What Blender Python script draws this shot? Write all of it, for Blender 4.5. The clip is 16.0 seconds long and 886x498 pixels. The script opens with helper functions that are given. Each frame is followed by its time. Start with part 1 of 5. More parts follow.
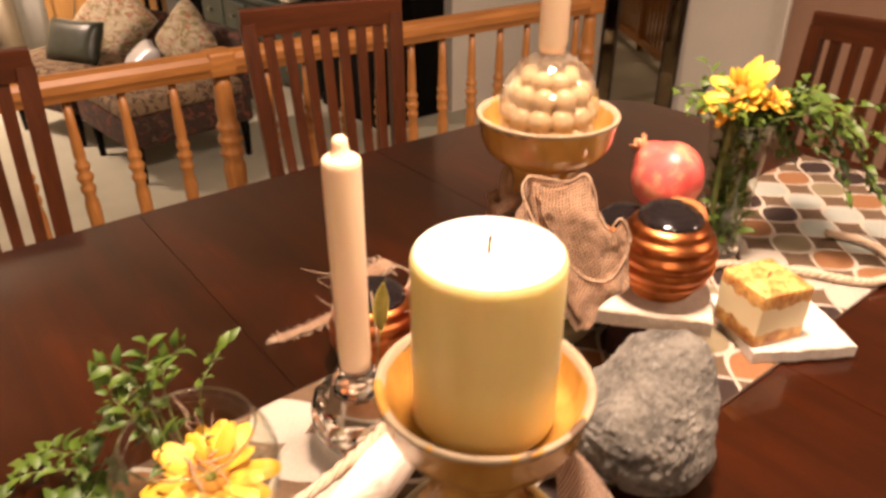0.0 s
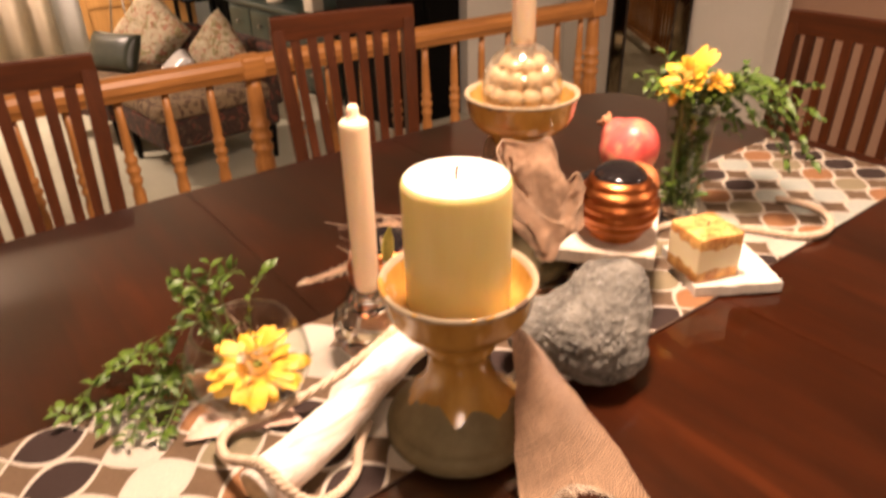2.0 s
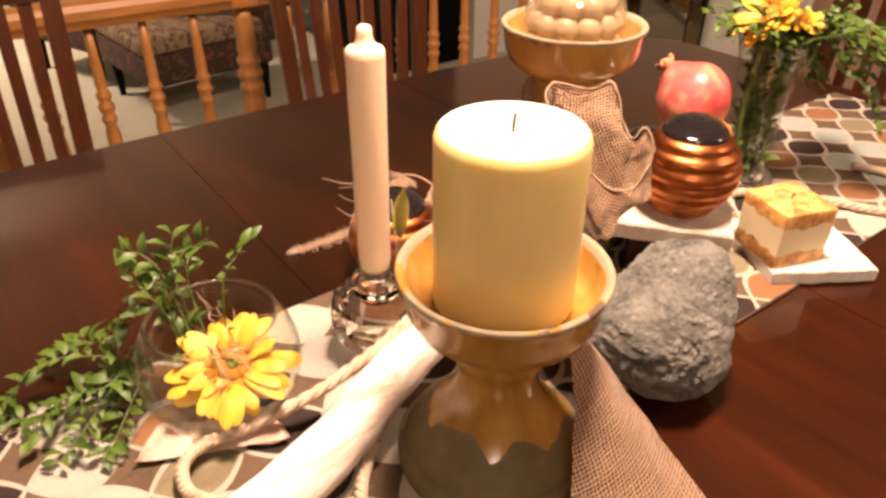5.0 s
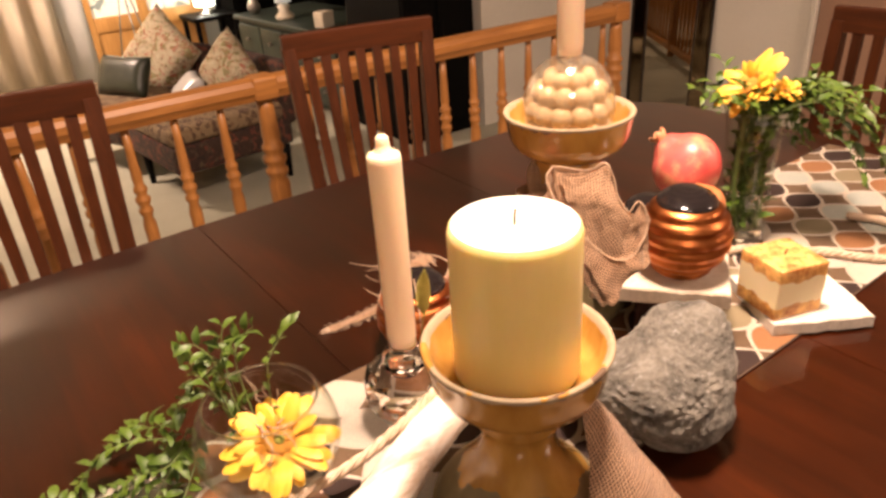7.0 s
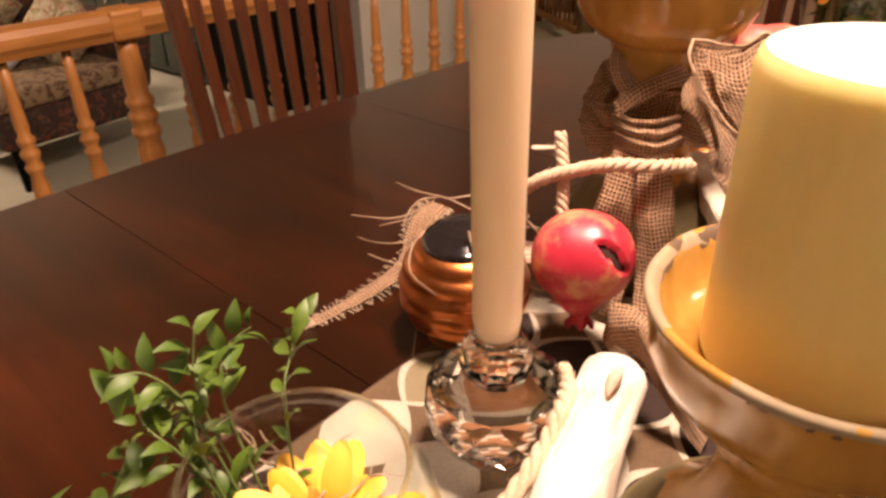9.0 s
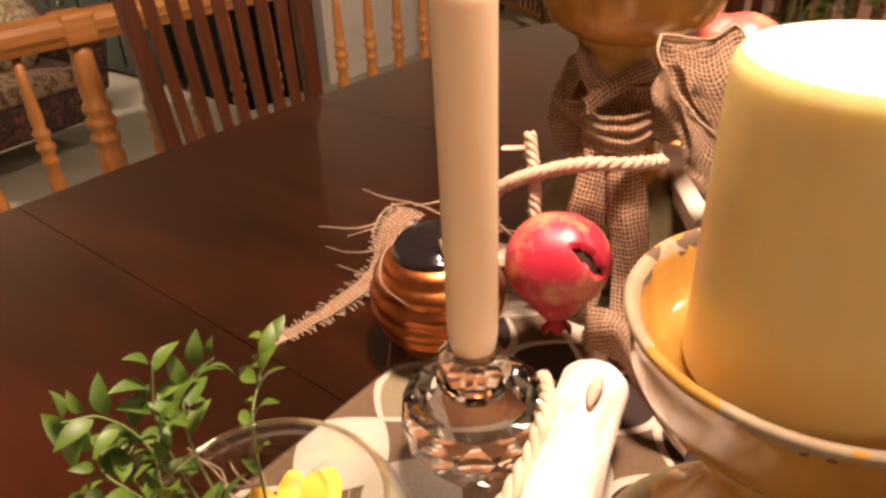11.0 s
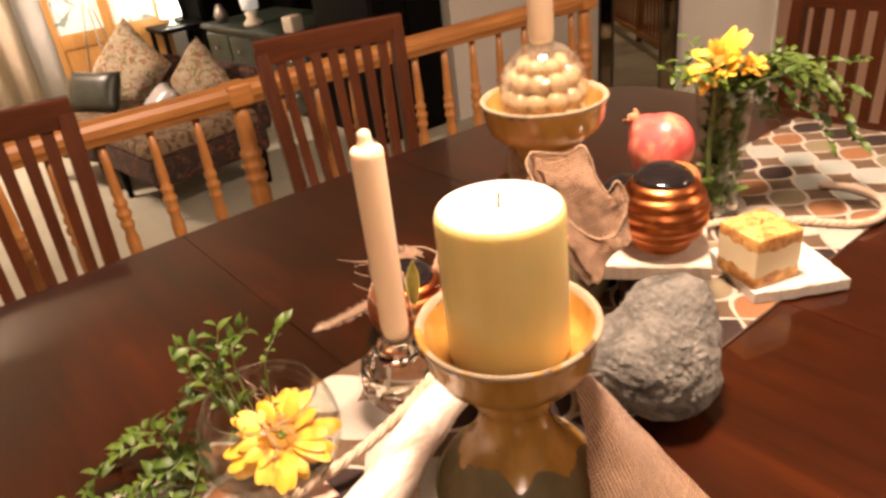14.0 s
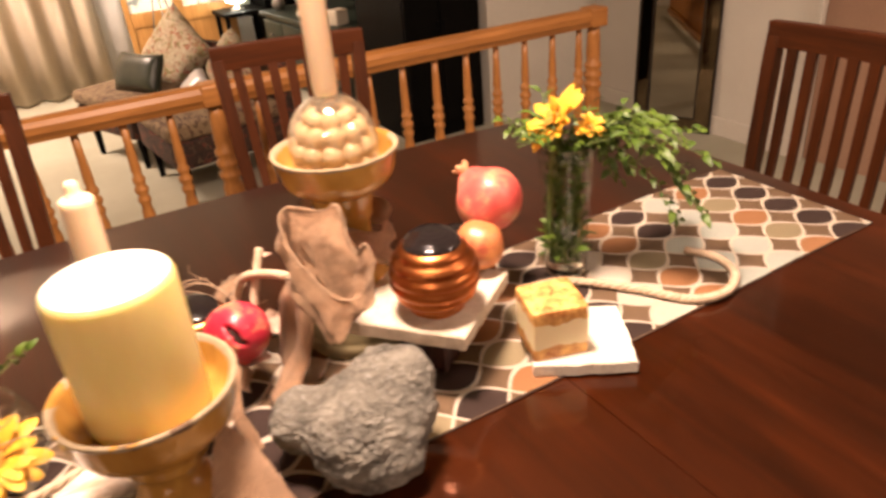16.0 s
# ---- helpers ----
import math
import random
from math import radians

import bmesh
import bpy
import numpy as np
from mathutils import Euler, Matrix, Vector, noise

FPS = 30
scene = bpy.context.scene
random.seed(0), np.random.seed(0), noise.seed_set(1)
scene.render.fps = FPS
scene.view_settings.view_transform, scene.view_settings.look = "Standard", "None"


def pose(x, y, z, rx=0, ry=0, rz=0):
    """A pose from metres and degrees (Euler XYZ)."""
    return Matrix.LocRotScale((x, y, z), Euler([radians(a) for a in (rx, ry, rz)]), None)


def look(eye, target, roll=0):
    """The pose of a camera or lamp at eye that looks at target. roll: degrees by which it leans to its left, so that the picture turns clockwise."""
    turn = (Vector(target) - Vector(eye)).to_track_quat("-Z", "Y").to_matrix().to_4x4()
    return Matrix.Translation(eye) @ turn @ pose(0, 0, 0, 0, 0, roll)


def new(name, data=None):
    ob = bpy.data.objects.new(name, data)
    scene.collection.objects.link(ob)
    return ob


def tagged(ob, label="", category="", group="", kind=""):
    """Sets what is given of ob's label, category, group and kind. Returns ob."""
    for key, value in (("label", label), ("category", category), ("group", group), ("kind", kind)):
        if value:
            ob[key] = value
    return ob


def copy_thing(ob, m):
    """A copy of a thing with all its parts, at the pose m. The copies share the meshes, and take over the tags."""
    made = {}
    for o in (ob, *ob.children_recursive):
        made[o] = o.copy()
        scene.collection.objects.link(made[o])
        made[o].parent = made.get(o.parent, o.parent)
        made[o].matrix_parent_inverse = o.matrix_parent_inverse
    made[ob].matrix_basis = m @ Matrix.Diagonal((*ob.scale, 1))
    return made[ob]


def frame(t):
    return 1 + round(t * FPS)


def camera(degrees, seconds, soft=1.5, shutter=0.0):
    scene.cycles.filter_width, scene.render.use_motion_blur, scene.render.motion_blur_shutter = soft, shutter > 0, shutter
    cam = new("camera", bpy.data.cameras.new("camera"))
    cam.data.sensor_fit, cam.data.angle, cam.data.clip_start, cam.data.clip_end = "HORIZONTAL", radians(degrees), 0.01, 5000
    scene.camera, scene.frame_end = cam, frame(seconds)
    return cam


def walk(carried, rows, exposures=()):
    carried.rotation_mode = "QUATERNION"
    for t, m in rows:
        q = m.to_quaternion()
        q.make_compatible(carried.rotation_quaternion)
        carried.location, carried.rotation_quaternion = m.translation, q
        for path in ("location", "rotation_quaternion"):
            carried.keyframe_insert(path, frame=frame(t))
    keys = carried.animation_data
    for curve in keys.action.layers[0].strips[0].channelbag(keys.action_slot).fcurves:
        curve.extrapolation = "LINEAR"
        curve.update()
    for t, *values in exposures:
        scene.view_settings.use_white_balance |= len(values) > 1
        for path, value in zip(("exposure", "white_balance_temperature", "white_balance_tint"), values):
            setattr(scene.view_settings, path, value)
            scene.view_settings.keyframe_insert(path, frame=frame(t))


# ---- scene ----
cam = camera(64.0, 16.0, soft=3.0, shutter=0.5)
PATH = [
    (0.0, -0.2419, -0.2671, 1.2221, 60.77, 0.11, -37.96),
    (0.5, -0.1694, -0.2798, 1.2406, 62.27, 0.44, -33.63),
    (1.0, -0.1598, -0.3108, 1.2637, 64.95, 1.5, -31.63),
    (1.5, -0.2396, -0.382, 1.269, 65.5, 1.57, -36.93),
    (2.0, -0.325, -0.4309, 1.2466, 61.42, 1.49, -36.5),
    (2.5, -0.344, -0.4322, 1.2333, 58.84, 1.82, -37.0),
    (3.0, -0.3222, -0.3811, 1.2115, 58.63, 1.52, -37.48),
    (5.5, -0.2578, -0.2839, 1.1824, 57.18, -0.56, -35.94),
    (6.0, -0.2584, -0.3005, 1.2029, 59.1, 1.14, -35.69),
    (6.5, -0.2742, -0.3187, 1.2176, 60.44, 2.4, -35.7),
    (7.0, -0.2833, -0.3273, 1.2296, 62.21, 3.62, -36.24),
    (7.5, -0.2911, -0.2693, 1.2125, 60.49, 3.44, -36.17),
    (8.0, -0.2859, -0.1616, 1.1727, 61.73, 3.66, -40.73),
    (8.5, -0.2754, -0.078, 1.1088, 58.9, 1.62, -44.58),
    (9.0, -0.2644, -0.0402, 1.0807, 60.11, 1.1, -47.95),
    (11.5, -0.2492, -0.029, 1.0863, 59.32, 2.14, -51.16),
    (12.0, -0.2544, -0.0521, 1.0979, 61.1, 2.97, -49.95),
    (12.5, -0.2579, -0.0878, 1.1325, 62.55, 4.32, -49.05),
    (13.0, -0.2687, -0.1733, 1.1818, 60.92, 5.82, -45.38),
    (13.5, -0.2834, -0.2656, 1.2138, 61.95, 5.33, -41.13),
    (14.0, -0.2966, -0.338, 1.2294, 61.79, 6.16, -39.18),
    (14.5, -0.3051, -0.4013, 1.2489, 62.48, 4.84, -39.8),
    (15.0, -0.2668, -0.4529, 1.2644, 61.23, 5.86, -38.46),
]
LATE = [(15.5, look((-0.124, -0.506, 1.270), (0.733, 1.064, 0.375), -4.2)), (16.0, look((-0.001, -0.507, 1.259), (0.841, 1.042, 0.315), -5.0))]
walk(cam, [(t, pose(x, y, z, rx, ry, rz)) for t, x, y, z, rx, ry, rz in PATH] + LATE,
     exposures=[(0.0, 0.04), (7.5, 0.06), (8.5, -0.04), (9.2, -0.08), (11.5, -0.09), (12.2, -0.04), (13.0, 0.02), (14.0, 0.06), (16.0, 0.12)])

# ---- light ----
world = bpy.data.worlds.new("night_room")
world.use_nodes = True
world.node_tree.nodes["Background"].inputs[0].default_value = (0.02, 0.018, 0.016, 1)
world.node_tree.nodes["Background"].inputs[1].default_value = 0.2
scene.world = world
WARM = (1.0, 0.712, 0.556)


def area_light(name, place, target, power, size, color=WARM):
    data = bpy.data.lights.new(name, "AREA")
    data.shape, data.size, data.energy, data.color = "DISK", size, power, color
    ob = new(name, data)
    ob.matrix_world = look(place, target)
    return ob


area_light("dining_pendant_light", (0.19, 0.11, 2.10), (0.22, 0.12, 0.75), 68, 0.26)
# added lamp without a fixture, brightens the curtains
area_light("living_ceiling_light", (-0.9, 3.95, 2.36), (-0.5, 5.2, 1.0), 255, 0.6)
# unseen fill added to light the mirror wall
area_light("hall_ceiling_light", (1.9, -1.3, 2.36), (2.5, 1.4, 0.4), 42, 0.5)
# fill added behind the camera for the sides that face it
area_light("kitchen_ceiling_light", (-1.2, -1.6, 2.36), (0.2, 0.2, 0.9), 24, 0.6)

# ---- materials ----


class Nodes:
    """A small wrapper that builds node trees."""

    def __init__(self, name):
        self.mat = bpy.data.materials.new(name)
        self.mat.use_nodes = True
        self.nt = self.mat.node_tree
        self.bsdf = self.nt.nodes["Principled BSDF"]
        self.coord = None

    def node(self, kind, **values):
        n = self.nt.nodes.new(kind)
        for key, value in values.items():
            n.inputs[key].default_value = value
        return n

    def link(self, a, b):
        self.nt.links.new(a, b)

    def obj(self, scale=(1, 1, 1), source="Object", shift=(0, 0, 0)):
        if self.coord is None:
            self.coord = self.nt.nodes.new("ShaderNodeTexCoord")
        m = self.nt.nodes.new("ShaderNodeMapping")
        m.inputs["Scale"].default_value = scale
        m.inputs["Location"].default_value = shift
        self.link(self.coord.outputs[source], m.inputs["Vector"])
        return m.outputs["Vector"]

    def noise(self, scale, detail=4.0, rough=0.55, stretch=(1, 1, 1), source="Object", distort=0.0):
        n = self.node("ShaderNodeTexNoise", Scale=scale, Detail=detail, Roughness=rough, Distortion=distort)
        self.link(self.obj(stretch, source), n.inputs["Vector"])
        return n.outputs["Fac"]

    def ramp(self, fac, stops):
        r = self.nt.nodes.new("ShaderNodeValToRGB")
        e = r.color_ramp.elements
        while len(e) < len(stops):
            e.new(0.5)
        for k, (p, c) in enumerate(stops):
            e[k].position, e[k].color = p, (*c, 1) if len(c) == 3 else c
        self.link(fac, r.inputs["Fac"])
        return r.outputs["Color"]

    def mix(self, fac, a, b, mode="MIX"):
        n = self.nt.nodes.new("ShaderNodeMix")
        n.data_type, n.blend_type = "RGBA", mode
        for sock, v in ((n.inputs["Factor"], fac), (n.inputs["A"], a), (n.inputs["B"], b)):
            if hasattr(v, "is_output"):
                self.link(v, sock)
            elif isinstance(v, (int, float)):
                sock.default_value = v
            else:
                sock.default_value = (*v, 1)
        return n.outputs["Result"]

    def math(self, op, a, b=0.0, c=None):
        n = self.nt.nodes.new("ShaderNodeMath")
        n.operation = op
        for k, v in enumerate((a, b) if c is None else (a, b, c)):
            if hasattr(v, "is_output"):
                self.link(v, n.inputs[k])
            else:
                n.inputs[k].default_value = v
        return n.outputs[0]

    def xyz(self, vector):
        n = self.nt.nodes.new("ShaderNodeSeparateXYZ")
        self.link(vector, n.inputs[0])
        return n.outputs

    def bump(self, height, strength=0.3, distance=0.002):
        n = self.node("ShaderNodeBump", Strength=strength, Distance=distance)
        self.link(height, n.inputs["Height"])
        self.link(n.outputs["Normal"], self.bsdf.inputs["Normal"])

    def set(self, **values):
        for key, v in values.items():
            sock = self.bsdf.inputs[key.replace("_", " ")]
            if hasattr(v, "is_output"):
                self.link(v, sock)
            else:
                sock.default_value = (*v, 1) if isinstance(v, tuple) and len(v) == 3 and sock.type == "RGBA" else v
        return self


def speckled(name, c1, c2, scale, rough=0.6, bump=0.2, fine=None, metal=0.0, distance=0.001, stretch=(1, 1, 1), **more):
    """A two-scale mottled surface."""
    n = Nodes(name)
    big = n.noise(scale, 5, 0.6, stretch)
    small = n.noise(fine or scale * 9, 3, 0.6, stretch)
    col = n.mix(n.ramp(big, [(0.3, (0, 0, 0)), (0.7, (1, 1, 1))]), c1, c2)
    col = n.mix(0.35, col, n.ramp(small, [(0.25, (0.45, 0.45, 0.45)), (0.75, (1, 1, 1))]), "MULTIPLY")
    n.set(Base_Color=col, Metallic=metal, Roughness=n.math("ADD", rough - 0.07, n.math("MULTIPLY", small, 0.14)), **more)
    n.bump(n.math("ADD", small, n.math("MULTIPLY", big, 0.6)), bump, distance)
    return n.mat


def wood(name, dark, light, along, rough=0.35, fine=70.0, coat=0.0, bump=0.12):
    """Wood with the grain along an axis: 0, 1 or 2."""
    n = Nodes(name)
    s = [1.0, 1.0, 1.0]
    s[along] = 0.06
    grain = n.noise(fine, 5, 0.65, tuple(s), distort=0.4)
    s[along] = 0.16
    broad = n.noise(6.0, 4, 0.6, tuple(s), distort=0.8)
    info = n.nt.nodes.new("ShaderNodeObjectInfo")
    v = n.math("ADD", n.math("MULTIPLY", grain, 0.55), n.math("MULTIPLY", broad, 0.55))
    v = n.math("ADD", v, n.math("MULTIPLY", info.outputs["Random"], 0.08))
    col = n.ramp(v, [(0.38, dark), (0.72, light)])
    n.set(Base_Color=col, Roughness=n.math("ADD", rough - 0.06, n.math("MULTIPLY", broad, 0.12)), Coat_Weight=coat, Coat_Roughness=0.18)
    n.bump(grain, bump, 0.0006)
    return n.mat


def weave(name, dark, light, pitch=0.0021, rough=0.9, bump=0.9):
    """Open plain weave on a cloth's own threads."""
    n = Nodes(name)
    x, y, z = n.xyz(n.obj((1, 1, 1), "UV"))
    wob = n.math("MULTIPLY", n.noise(110, 3, 0.6, source="UV"), 2.2)
    wob2 = n.math("MULTIPLY", n.noise(130, 3, 0.6, source="UV"), 2.4)
    k = math.pi / pitch
    thick_a = n.math("ADD", 0.72, n.math("MULTIPLY", n.noise(420, 1, 0.5, (1, 0.03, 1), "UV"), 0.75))
    thick_b = n.math("ADD", 0.72, n.math("MULTIPLY", n.noise(420, 1, 0.5, (0.03, 1, 1), "UV"), 0.75))
    a = n.math("MULTIPLY", thick_a, n.math("ABSOLUTE", n.math("SINE", n.math("ADD", n.math("MULTIPLY", x, k), wob))))
    b = n.math("MULTIPLY", thick_b, n.math("ABSOLUTE", n.math("SINE", n.math("ADD", n.math("MULTIPLY", y, k), wob2))))
    over = n.math("MAXIMUM", a, b)
    both = n.math("MULTIPLY", a, b)
    height = n.math("ADD", n.math("MULTIPLY", over, 0.75), n.math("MULTIPLY", both, 0.25))
    mid = tuple(0.45 * p + 0.55 * q for p, q in zip(dark, light))
    col = n.ramp(height, [(0.50, dark), (0.76, mid), (1.0, light)])
    col = n.mix(0.4, col, n.ramp(n.noise(35, 4), [(0.3, (0.55, 0.55, 0.55)), (0.7, (1.0, 1.0, 1.0))]), "MULTIPLY")
    n.set(Base_Color=col, Roughness=rough, Sheen_Weight=0.2)
    n.bump(height, bump, 0.0012)
    return n.mat


def glass(name, tint=(1, 1, 1), ior=1.5, rough=0.0):
    n = Nodes(name)
    n.set(Base_Color=tint, Transmission_Weight=1.0, IOR=ior, Roughness=rough)
    return n.mat


def glow(name, color, strength, base=(0.8, 0.8, 0.8)):
    n = Nodes(name)
    n.set(Base_Color=base, Emission_Color=color, Emission_Strength=strength, Roughness=0.7)
    return n.mat


M = {}
n = Nodes("dark_mahogany_polish")
g1 = n.noise(46, 5, 0.65, (1, 0.05, 1), distort=0.5)
g2 = n.noise(5.0, 4, 0.6, (1, 0.22, 1), distort=0.9)
g3 = n.noise(3.4, 4, 0.62, (1, 0.5, 1), distort=0.5)
mixed = n.math("ADD", n.math("MULTIPLY", g1, 0.25), n.math("ADD", n.math("MULTIPLY", g2, 0.35), n.math("MULTIPLY", g3, 0.43)))
n.set(Base_Color=n.ramp(mixed, [(0.38, (0.0055, 0.0009, 0.0002)), (0.49, (0.0150, 0.0025, 0.0004)), (0.58, (0.031, 0.0053, 0.0007)), (0.72, (0.076, 0.0140, 0.0020))]), Roughness=n.math("ADD", 0.26, n.math("MULTIPLY", g3, 0.14)), Specular_IOR_Level=0.34, Specular_Tint=(1.0, 0.52, 0.28), Coat_Weight=1.0, Coat_IOR=1.55, Coat_Roughness=n.math("ADD", 0.03, n.math("MULTIPLY", g2, 0.09)))
n.bump(n.math("ADD", g1, n.math("MULTIPLY", n.noise(9, 3), 1.5)), 0.04, 0.0006)
M["table"] = n.mat
M["chair"] = wood("dark_stained_wood", (0.011, 0.0027, 0.0006), (0.066, 0.0160, 0.0028), 2, 0.42, 80, 0.12)
M["chair_rail"] = wood("dark_stained_wood_cross", (0.011, 0.0027, 0.0006), (0.066, 0.0160, 0.0028), 0, 0.42, 80, 0.12)
for key in ("chair", "chair_rail"):
    M[key].node_tree.nodes["Principled BSDF"].inputs["Specular IOR Level"].default_value = 0.28
M["oak"] = wood("honey_oak", (0.22, 0.085, 0.020), (0.45, 0.190, 0.046), 2, 0.46, 90, 0.06)
M["oak_rail"] = wood("honey_oak_cross", (0.22, 0.085, 0.020), (0.45, 0.190, 0.046), 0, 0.46, 90, 0.06)
M["black_wood"] = wood("black_lacquer", (0.0015, 0.0015, 0.0015), (0.004, 0.0035, 0.003), 2, 0.5, 60)
M["black_wood"].node_tree.nodes["Principled BSDF"].inputs["Specular IOR Level"].default_value = 0.05
M["sideboard"] = wood("dark_green_paint", (0.009, 0.014, 0.010), (0.030, 0.042, 0.030), 0, 0.45, 50)
M["frame_wood"] = wood("amber_wood", (0.30, 0.14, 0.035), (0.52, 0.27, 0.08), 2, 0.45, 60)
M["wall"] = speckled("grey_white_wall_paint", (0.62, 0.58, 0.50), (0.68, 0.64, 0.56), 2.5, 0.85, 0.15, 160)
M["tan_wall"] = speckled("brown_pink_wall_paint", (0.34, 0.205, 0.135), (0.39, 0.24, 0.16), 2.0, 0.85, 0.15, 160)
M["ceiling"] = speckled("ceiling_paint", (0.46, 0.41, 0.34), (0.52, 0.47, 0.39), 3, 0.9, 0.4, 120)
M["carpet"] = speckled("beige_carpet", (0.37, 0.355, 0.262), (0.49, 0.475, 0.37), 1.6, 0.95, 0.8, 420, distance=0.004)
M["curtain"] = speckled("beige_curtain_cloth", (0.76, 0.66, 0.50), (0.84, 0.75, 0.60), 3, 0.85, 0.3, 300)
M["curtain_lamplit"] = speckled("white_sheer_cloth", (0.78, 0.77, 0.72), (0.85, 0.84, 0.8), 3, 0.8, 0.3, 300)
M["wax_ivory"] = Nodes("ivory_taper_wax").set(Base_Color=(0.93, 0.72, 0.50), Roughness=0.42, Subsurface_Weight=0.35, Subsurface_Radius=(0.02, 0.012, 0.006), Subsurface_Scale=0.4).mat
M["wick"] = speckled("charred_wick", (0.03, 0.025, 0.02), (0.10, 0.08, 0.05), 300, 0.9)
M["copper"] = speckled("brushed_copper", (0.40, 0.115, 0.035), (0.64, 0.235, 0.075), 14, 0.33, 0.10, 140, 1.0, 0.0004)
M["black_glass"] = speckled("black_glazed_top", (0.006, 0.005, 0.006), (0.016, 0.012, 0.012), 20, 0.12, 0.05, 120, Coat_Weight=0.6)
M["travertine"] = speckled("rough_travertine", (0.52, 0.43, 0.32), (0.72, 0.64, 0.52), 26, 0.8, 0.7, 170, distance=0.0015)
M["tile_white"] = speckled("pale_stone_tile", (0.66, 0.60, 0.50), (0.80, 0.75, 0.66), 30, 0.7, 0.5, 200)
n = Nodes("bleached_driftwood")
streak = n.noise(46, 5, 0.65, (0.22, 1, 1), distort=0.6)
blotch = n.noise(20, 4, 0.6, (0.5, 1, 1))
crack = n.ramp(n.noise(70, 3, 0.5, (0.10, 1, 1), distort=1.0), [(0.25, (1, 1, 1)), (0.31, (0, 0, 0))])
col = n.mix(n.ramp(streak, [(0.32, (0, 0, 0)), (0.56, (1, 1, 1))]), (0.50, 0.37, 0.26), (0.86, 0.78, 0.68))
col = n.mix(n.ramp(blotch, [(0.60, (0, 0, 0)), (0.70, (1, 1, 1))]), col, (0.60, 0.42, 0.29))
col = n.mix(crack, col, (0.20, 0.12, 0.07))
n.set(Base_Color=col, Roughness=0.85)
n.bump(n.math("SUBTRACT", streak, n.math("MULTIPLY", crack, 0.8)), 0.7, 0.0018)
M["drift"] = n.mat
M["drift_end"] = speckled("sawn_driftwood_end", (0.42, 0.27, 0.14), (0.58, 0.42, 0.25), 60, 0.9, 0.5)
M["bark"] = speckled("pinkish_bark", (0.50, 0.31, 0.22), (0.72, 0.55, 0.44), 35, 0.9, 0.8, 220, distance=0.0015)
M["rope"] = speckled("jute_rope", (0.48, 0.35, 0.235), (0.70, 0.55, 0.40), 60, 0.95, 0.6, 700, distance=0.0008)
M["burlap"] = weave("burlap", (0.105, 0.052, 0.025), (0.78, 0.505, 0.31), 0.0031)
M["burlap_hem"] = speckled("burlap_edge", (0.36, 0.23, 0.14), (0.60, 0.42, 0.28), 90, 0.95, 0.6, 600)
M["twig"] = speckled("pale_twig", (0.28, 0.18, 0.11), (0.52, 0.39, 0.27), 60, 0.9, 0.4)
M["leaf"] = Nodes("vine_leaf")
n = M["leaf"]
rnd = n.nt.nodes.new("ShaderNodeObjectInfo").outputs["Random"]
n.set(Base_Color=n.mix(n.math("ADD", n.math("MULTIPLY", n.noise(70), 0.5), n.math("MULTIPLY", rnd, 0.5)), (0.022, 0.056, 0.004), (0.105, 0.165, 0.012)), Roughness=0.52, Transmission_Weight=0.0, Subsurface_Weight=0.08, Subsurface_Radius=(0.004, 0.008, 0.002))
n.bump(n.noise(240), 0.25, 0.0006)
M["leaf"] = n.mat
M["dry_leaf"] = speckled("yellow_green_leaf", (0.26, 0.22, 0.03), (0.46, 0.36, 0.08), 70, 0.5, 0.3)
M["stem"] = speckled("green_stem", (0.08, 0.13, 0.03), (0.17, 0.22, 0.06), 60, 0.6)
M["petal"] = Nodes("yellow_petal")
n = M["petal"]
rnd = n.nt.nodes.new("ShaderNodeObjectInfo").outputs["Random"]
px, py, pz = n.xyz(n.obj())
yellow = n.mix(n.math("ADD", n.math("MULTIPLY", n.noise(90, stretch=(1, 0.1, 1)), 0.7), n.math("MULTIPLY", rnd, 0.3)), (0.70, 0.33, 0.014), (0.86, 0.56, 0.065))
heart_warm = n.ramp(n.math("MULTIPLY", py, 22.0), [(0.10, (1, 1, 1)), (0.36, (0, 0, 0))])
n.set(Base_Color=n.mix(heart_warm, yellow, (0.66, 0.23, 0.025)), Roughness=0.55, Subsurface_Weight=0.2, Subsurface_Radius=(0.006, 0.004, 0.001))
n.bump(n.noise(260, stretch=(1, 0.08, 1)), 0.4, 0.0006)
M["petal"] = n.mat
M["floret"] = speckled("orange_florets", (0.52, 0.19, 0.012), (0.70, 0.33, 0.03), 160, 0.7, 0.5)
M["disc"] = speckled("flower_disc", (0.34, 0.13, 0.012), (0.55, 0.27, 0.03), 180, 0.85, 0.9, 500)
M["disc_green"] = speckled("flower_heart", (0.22, 0.24, 0.03), (0.36, 0.34, 0.06), 220, 0.8, 0.8)
M["crystal"] = glass("lead_crystal", (1.0, 0.99, 0.97), 1.54)
n = Nodes("clear_thin_glass")
clear = n.node("ShaderNodeBsdfTransparent", Color=(0.965, 0.985, 0.965, 1))
gloss = n.node("ShaderNodeBsdfGlossy", Roughness=0.03)
fres = n.node("ShaderNodeLayerWeight", Blend=0.5)
both = n.nt.nodes.new("ShaderNodeMixShader")
n.link(n.math("ADD", 0.035, n.math("MULTIPLY", n.math("POWER", fres.outputs["Facing"], 4.0), 0.55)), both.inputs[0])
n.link(clear.outputs[0], both.inputs[1])
n.link(gloss.outputs[0], both.inputs[2])
n.link(both.outputs[0], n.nt.nodes["Material Output"].inputs["Surface"])
M["vase_glass"] = n.mat
n = Nodes("clear_dome_glass")
clear = n.node("ShaderNodeBsdfTransparent", Color=(0.97, 0.97, 0.95, 1))
